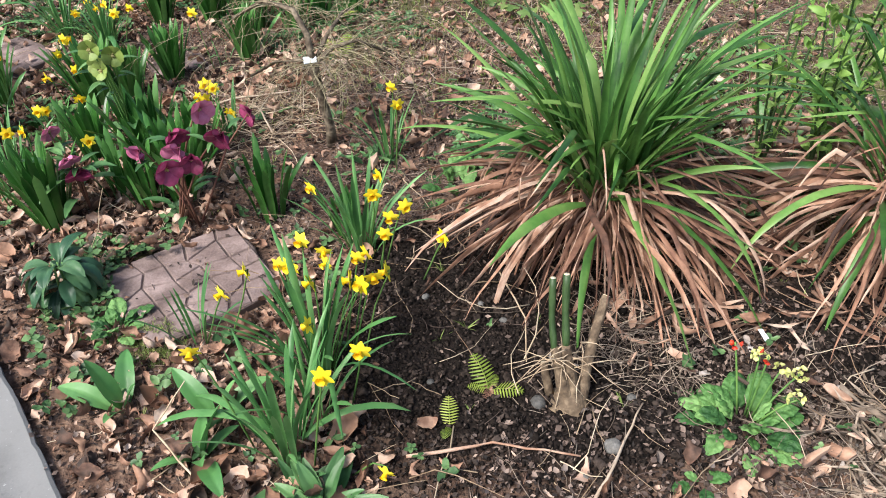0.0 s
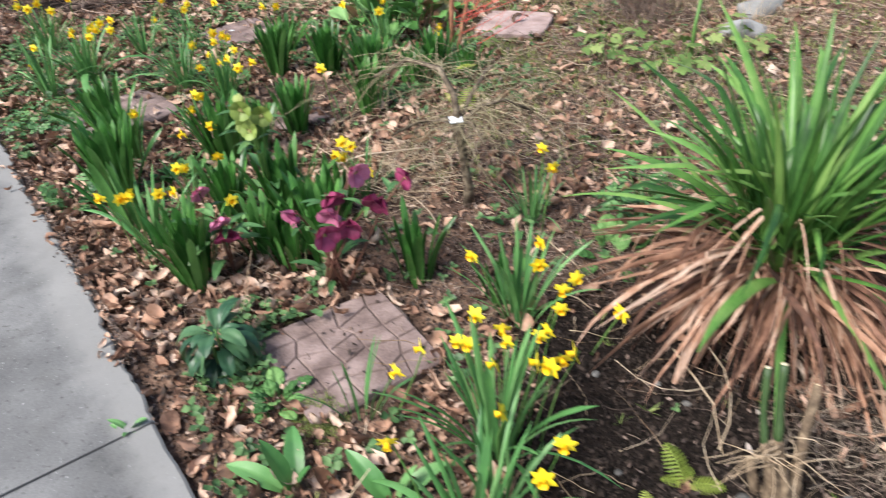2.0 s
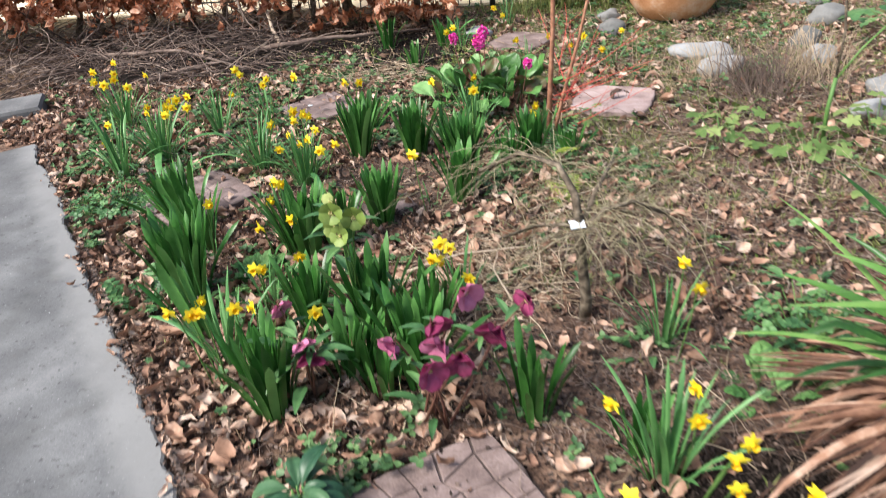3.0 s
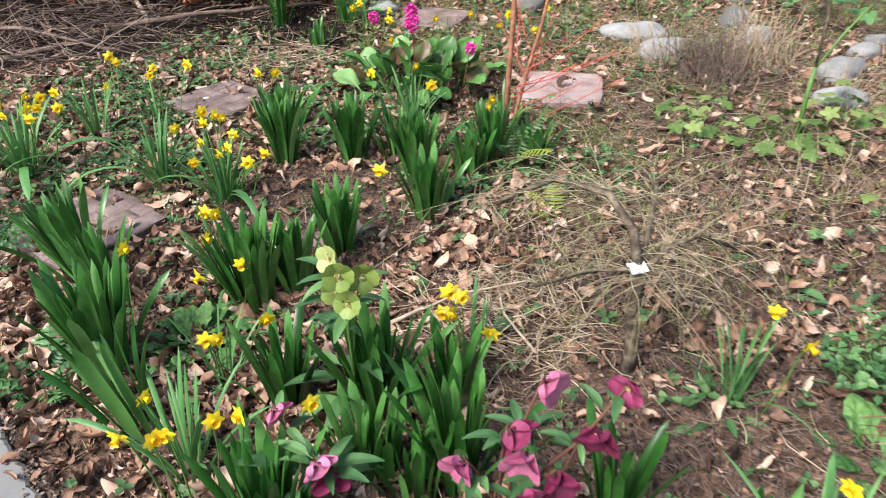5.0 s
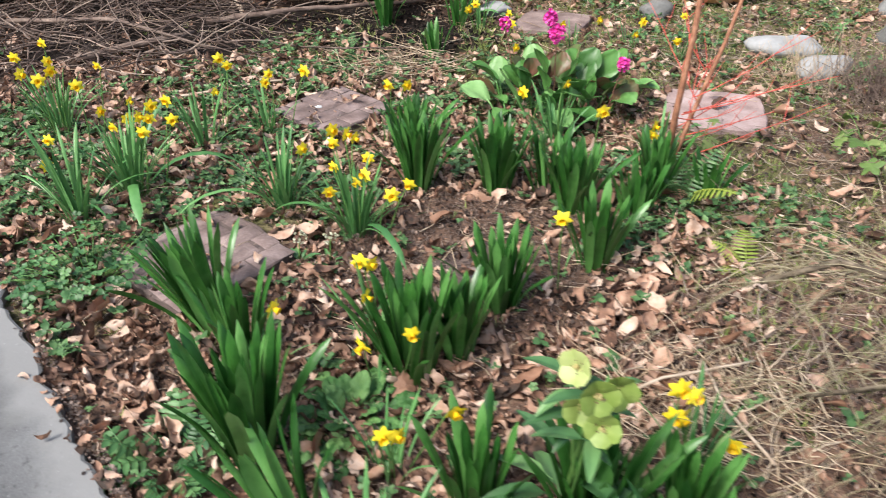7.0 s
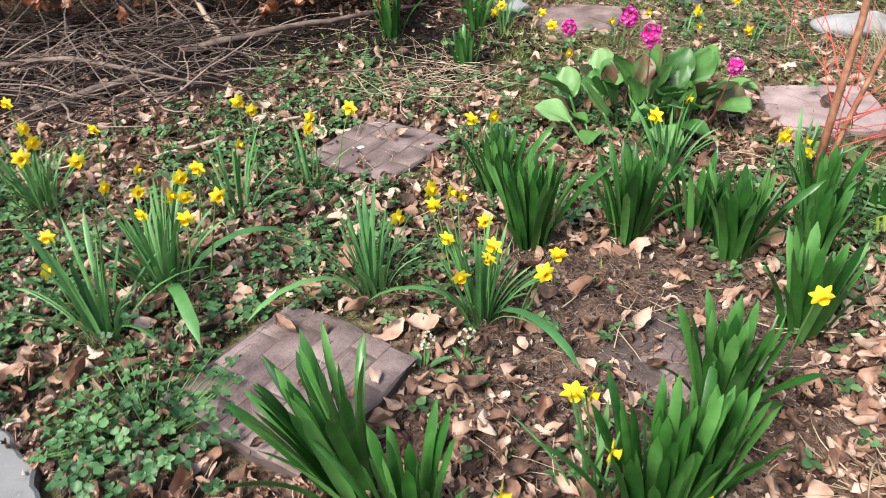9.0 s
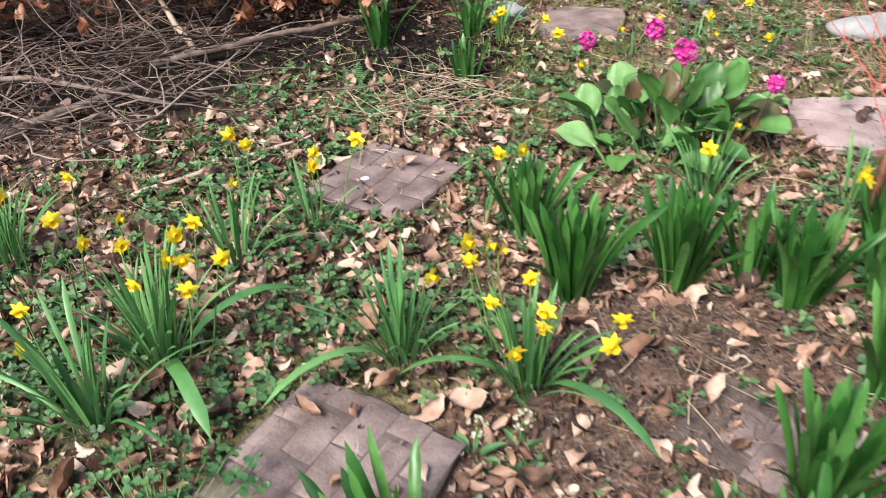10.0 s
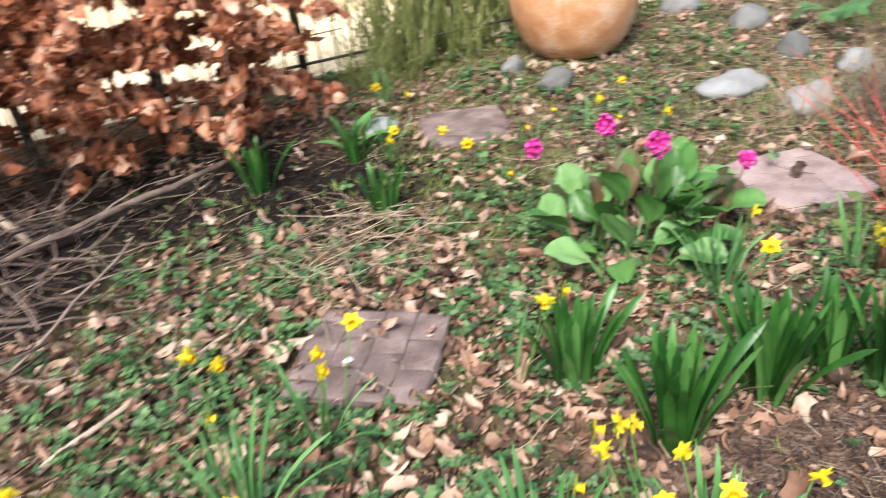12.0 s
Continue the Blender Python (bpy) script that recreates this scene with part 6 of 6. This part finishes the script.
for i, (x, y, a, b, c, az) in enumerate(((-0.06, 6.42, 0.11, 0.06, 0.07, 0.5), (-0.06, 6.05, 0.12, 0.08, 0.09, 0.1), (0.45, 5.38, 0.23, 0.14, 0.08, 0.1), (0.5, 5.03, 0.16, 0.11, 0.1, 0.2), (1.4, 6.6, 0.2, 0.13, 0.12, 0.0), (1.37, 6.05, 0.17, 0.12, 0.1, 0.4), (1.1, 5.55, 0.14, 0.1, 0.09, 0.8), (1.1, 5.2, 0.12, 0.08, 0.08, 0.1), (1.12, 4.25, 0.15, 0.08, 0.07, -0.1), (1.3, 4.62, 0.17, 0.11, 0.08, 0.3), (1.55, 4.87, 0.1, 0.08, 0.07, 0.3), (1.72, 5.05, 0.09, 0.06, 0.05, 0.0), (-1.02, 6.15, 0.12, 0.08, 0.06, 0.3))):
    boulder(x, y, a, b, c, az, i + 1)
stone_block = Geo()
for z, k in ((-0.03, 1.0), (0.05, 1.0), (0.07, 0.96)):
    for t in range(16):
        a = 2 * math.pi * t / 16
        m = 1 / max(abs(math.cos(a)), abs(math.sin(a)))
        stone_block.v.append(Vector((math.cos(a) * m * 0.3 * k, math.sin(a) * m * 0.17 * k, z)))
for i in range(2):
    for t in range(16):
        q = (t + 1) % 16
        stone_block.f.append((i * 16 + t, i * 16 + q, i * 16 + 16 + q, i * 16 + 16 + t))
stone_block.f.append(tuple(32 + t for t in range(16)))
tagged(part("stone_block", stone_block, M_CONC, None, m=Matrix.Translation((-4.05, 4.75, 0)) @ Matrix.Rotation(0.5, 4, "Z"), smooth=False), "flat grey stone slab beyond the path's end", "stone")

# ---- terracotta pot ----
pot = thing("terracotta_pot", 0.4, 6.46, 0, "large weathered terracotta pot standing in grass", "plant pot")
g = Geo()
g.spun([(0.0, 0.004), (0.21, 0.004), (0.245, 0.02), (0.31, 0.11), (0.355, 0.24), (0.375, 0.38), (0.368, 0.5), (0.335, 0.6), (0.315, 0.62), (0.3, 0.62), (0.325, 0.5), (0.3, 0.3)], 40)
part("body", g, M_TERRA, pot)
g = Geo()
g.spun([(0.315, 0.615), (0.35, 0.625), (0.362, 0.655), (0.35, 0.69), (0.318, 0.692), (0.305, 0.66), (0.3, 0.615)], 40)
part("rim", g, M_TERRA, pot)
g = Geo()
g.spun([(0.305, 0.6), (0.15, 0.61), (0.0, 0.615)], 24, wob=0.02, rnd=random.Random(1))
part("potting_soil", g, M_FRAG, pot, "dark potting soil")

# ---- fence, boarding behind it ----
fence = thing("metal_fence", -1.0, 7.1, 0, "thin dark metal bar fence", "fence")
bar = Geo()
bar.tube([Vector((0, 0, 0.02)), Vector((0, 0, 1.05))], [0.005, 0.005], 6)
BAR = bar.mesh("bar", M_METAL)
pst = Geo()
pst.tube([Vector((0, 0, -0.05)), Vector((0, 0, 1.15))], [0.025, 0.025], 10)
POST = pst.mesh("post", M_METAL)
fdir = Vector((math.cos(-0.13), math.sin(-0.13), 0))
for k in range(-36, 44):
    p = fdir * k * 0.1
    part("post" if k % 20 == 0 else "bar", POST if k % 20 == 0 else BAR, M_METAL, fence, m=Matrix.Translation(p))
for z in (0.12, 0.95):
    g = Geo()
    g.tube([fdir * -3.7 + Vector((0, 0, z)), fdir * 4.4 + Vector((0, 0, z))], [0.009, 0.009], 6)
    part("rail", g, M_METAL, fence)
wall = thing("wall_back", -1.0, 8.6, 0, "cream-painted vertical boarding beyond the fence", "wall", kind="structure")
board = Geo()
for z in (-0.05, 2.0):
    board.v += [Vector(p) for p in ((-0.058, 0.02, z), (-0.058, -0.012, z), (-0.05, -0.02, z), (0.05, -0.02, z), (0.058, -0.012, z), (0.058, 0.02, z))]
board.f = [(i, (i + 1) % 6, 6 + (i + 1) % 6, 6 + i) for i in range(6)] + [(5, 4, 3, 2, 1, 0), (6, 7, 8, 9, 10, 11)]
BOARD = board.mesh("board", M_CREAM, False)
for k in range(-45, 60):
    part("board", BOARD, M_CREAM, wall, m=Matrix.Translation(fdir * k * 0.12) @ Matrix.Rotation(-0.13, 4, "Z"))

# ---- copper beech hedge ----
hedge = thing("beech_hedge", -2.8, 6.62, 0, "beech hedge holding its dead copper leaves", "hedge")
hr = random.Random(77)
twig_pts = []
for k in range(21):
    x = -4.2 + k * 0.27 + hr.uniform(-0.07, 0.07)
    p = Vector((x, 0.05 + hr.uniform(-0.12, 0.18), -0.03))
    pts = [p]
    for i in range(6):
        p = p + Vector((hr.gauss(0, 0.04), hr.gauss(0, 0.04), 0.27))
        pts.append(p)
    rad = hr.choice((0.018, 0.026, 0.036, 0.045))
    g = Geo()
    g.tube(pts, [rad * (1.25 if i == 0 else 1 - 0.1 * i) for i in range(7)], 8)
    part("trunk", g, M_BARK, hedge)
    for _ in range(34):
        g = Geo()
        i = hr.choice((0, 0, 1, 1, 1, 2, 2, 3, 4, 5))
        q = pts[i].lerp(pts[i + 1], hr.random()) if i < 6 else pts[6]
        az = hr.choice((-1.57, 1.57, -1.57, -1.57)) + hr.gauss(0, 0.7)
        line = arc(hr.uniform(0.3, 0.8), D(hr.uniform(40, 75)), D(hr.uniform(75, 145)), 5, az, q, 0.3, hr)
        line = [Vector((v.x, v.y, max(v.z, 0.06))) for v in line]
        g.tube(line, [0.005, 0.0045, 0.004, 0.003, 0.0025, 0.002], 4)
        twig_pts += [(line[j], line[j + 1]) for j in range(1, 5)]
        part("branch", g, M_TWIG, hedge)
spots = []
while len(spots) < 27000:
    a, b = hr.choice(twig_pts)
    p = a.lerp(b, hr.random())
    keep = min(1.0, max(0.1, (p.z - 0.05) / 0.25)) if p.x > 0.45 else min(1.0, max(0.03, (p.z - 0.24) / 0.2))
    if p.x > 1.62:
        continue
    if p.x > 0.9:
        keep = max(keep, 0.5)
    if hr.random() > keep:
        continue
    spots.append((p.x + hr.gauss(0, 0.02), p.y + hr.gauss(0, 0.02), p.z - hr.uniform(0.0, 0.03), hr.uniform(0, 6.3), hr.gauss(0.6, 0.6), hr.gauss(0, 0.7), hr.uniform(0.055, 0.11), hr.randrange(6)))
foliage = scatter("foliage", M_BEECH, LEAVES, spots, "crumpled copper-brown beech leaves", "", crumple=0.05)
foliage.parent = hedge

# ---- fallen branches ----


def branch(pts, rad, mat, label, seed, name="fallen_branch"):
    r = random.Random(seed)
    g = Geo()
    pts = [Vector(p) for p in pts]
    fine = []
    for a, b in zip(pts, pts[1:]):
        fine += seg(a, b, 5, 0, r, rad * 0.5)[:-1]
    fine.append(pts[-1])
    g.tube(fine, [rad * (1 - 0.6 * i / len(fine)) * r.uniform(0.88, 1.1) for i in range(len(fine))], 7)
    return tagged(part(name, g, mat, None), label, "branch", "fallen branches")


branch([(-2.68, 4.79, 0.012), (-2.3, 4.96, 0.02), (-1.97, 5.11, 0.012)], 0.011, M_PALESTICK, "bleached straight stick on dead leaves", 1)
branch([(-2.75, 5.98, 0.03), (-2.3, 6.03, 0.07), (-1.8, 6.22, 0.05), (-1.45, 6.4, 0.02)], 0.02, M_TWIG, "long brown branch lying before the hedge", 2)
branch([(-3.9, 5.9, 0.08), (-3.2, 5.75, 0.12), (-2.6, 5.5, 0.03)], 0.016, M_TWIG, "crooked dead branch on the brush heap", 3)
branch([(-3.3, 5.4, 0.015), (-2.9, 5.6, 0.05), (-2.75, 5.75, 0.04)], 0.024, M_TWIG, "short thick piece of dead wood", 4)
branch([(-2.95, 6.6, 0.0), (-2.93, 6.35, 0.25), (-2.98, 6.5, 0.5)], 0.012, M_PALESTICK, "split pale stick leaning in the hedge", 5)
branch([(-2.55, 6.1, 0.0), (-2.75, 6.4, 0.3), (-2.85, 6.6, 0.5)], 0.016, M_PALESTICK, "split pale stick leaning in the hedge", 6)
branch([(0.42, 0.86, 0.006), (0.52, 1.02, 0.012), (0.62, 1.2, 0.008)], 0.005, M_PALESTICK, "thin pale stick on dark soil", 7)
branch([(0.3, 1.72, 0.008), (0.36, 1.5, 0.02), (0.35, 1.35, 0.006)], 0.003, M_STRAW, "thin curved dry stalk on dark soil", 8)
branch([(0.05, 1.06, 0.006), (0.25, 1.09, 0.012), (0.45, 1.05, 0.006)], 0.005, M_DEADBLADE, "long withered leaf on dark soil", 9)
branch([(-0.95, 2.78, 0.03), (-0.75, 2.86, 0.06), (-0.5, 2.93, 0.05)], 0.006, M_PALESTICK, "pale twig by the weeping tree", 10)
branch([(-0.55, 2.62, 0.02), (-0.62, 2.76, 0.05), (-0.62, 2.95, 0.03)], 0.005, M_PALESTICK, "pale twig by the weeping tree", 11)
branch([(-0.42, 1.0, 0.01), (-0.55, 1.12, 0.05), (-0.46, 1.17, 0.16)], 0.003, M_STRAW, "thin bleached stalk on dead leaves", 12)

# ---- single fallen leaves ----
FALLEN = []
for k, (v, f) in enumerate(DEAD):
    me = bpy.data.meshes.new("fallen_leaf")
    me.from_pydata(v.tolist(), [], f)
    me.polygons.foreach_set("use_smooth", [True] * len(f))
    me.materials.append(M_FALLEN)
    FALLEN.append(me)
for x, y, z, a, b, c, s, k in spread(220, (-3.0, 0.6), (0.9, 5.2), litter_amount, (0.06, 0.1), (0.018, 0.03), 0.3, 8):
    ob = new("fallen_leaf", FALLEN[k])
    ob.matrix_world = Matrix.Translation((x, y, z)) @ Euler((c, b, a)).to_matrix().to_4x4() @ Matrix.Diagonal((s, s, s, 1))
    tagged(ob, "curled tan dead leaf lying on the soil", "dead leaf", "fallen leaves")

# ---- pebbles and scraps on the front soil ----
for i, (x, y, s) in enumerate(((0.37, 1.22, 0.02), (0.53, 1.08, 0.022), (0.3, 1.52, 0.012), (0.08, 1.64, 0.012), (0.24, 1.6, 0.01), (0.6, 1.23, 0.014), (0.1, 1.3, 0.01), (0.45, 1.0, 0.012))):
    bm = bmesh.new()
    bmesh.ops.create_icosphere(bm, subdivisions=2, radius=s)
    for v in bm.verts:
        v.co *= 1 + 0.3 * noise.noise(v.co * 60 + Vector((i * 3.3, 0, 0)))
        v.co.z *= 0.65
    me = bpy.data.meshes.new("pebble")
    bm.to_mesh(me)
    bm.free()
    me.polygons.foreach_set("use_smooth", [True] * len(me.polygons))
    me.materials.append(M_PEBBLE)
    ob = new("pebble", me)
    ob.location = (x, y, ground_z(x, y) + s * 0.3)
    tagged(ob, "small grey pebble on dark soil", "pebble", "pebbles")
for x, y, az, s, lab in ((0.95, 1.0, 0.5, 0.1, "large folded grey-brown leaf beside the primula"), (0.78, 1.45, 2.2, 0.1, "curled brown leaf under the sword leaves"), (0.62, 1.33, 1.0, 0.06, "curled brown leaf under the sword leaves")):
    ob = new("fallen_leaf", FALLEN[2])
    ob.matrix_world = place(x, y, ground_z(x, y) + 0.02, az, s)
    tagged(ob, lab, "dead leaf", "fallen leaves")
scrap_rng = random.Random(52)
for k in range(26):
    x, y = scrap_rng.uniform(0.35, 1.2), scrap_rng.uniform(0.92, 1.5)
    me = FALLEN[k % 8].copy()
    me.materials.clear()
    me.materials.append(M_SCRAP)
    ob = new("leaf_scrap", me)
    ob.matrix_world = place(x, y, ground_z(x, y) + 0.008, scrap_rng.uniform(0, 6.3), scrap_rng.uniform(0.014, 0.042))
    tagged(ob, "pale torn leaf scrap on dark soil", "dead leaf", "leaf scraps")
scatter("moss", M_MOSSY, TUFTS, spread(420, (-0.85, -0.5), (1.36, 1.56), lambda x, y: spot(x, y, -0.67, 1.46, 0.08), (0.008, 0.02), (-0.002, 0.0), 0.2, 5, 0.4), "cushion of yellow-green moss at a stepping stone", "moss")
scrap = Geo()
scrap.v = [Vector(p) for p in ((-0.007, -0.018, 0), (0.007, -0.018, 0.002), (0.008, 0.018, 0.008), (-0.006, 0.018, 0.01))]
scrap.v += [p + Vector((0, 0, 0.0015)) for p in scrap.v]
scrap.f = [(3, 2, 1, 0), (4, 5, 6, 7)] + [(i, (i + 1) % 4, 4 + (i + 1) % 4, 4 + i) for i in range(4)]
tagged(part("plant_label", scrap, M_TAG, None, m=Matrix.Translation((0.98, 1.42, 0.006)) @ Matrix.Rotation(0.3, 4, "Z"), smooth=False), "small pale plastic plant label on the soil", "plant label")
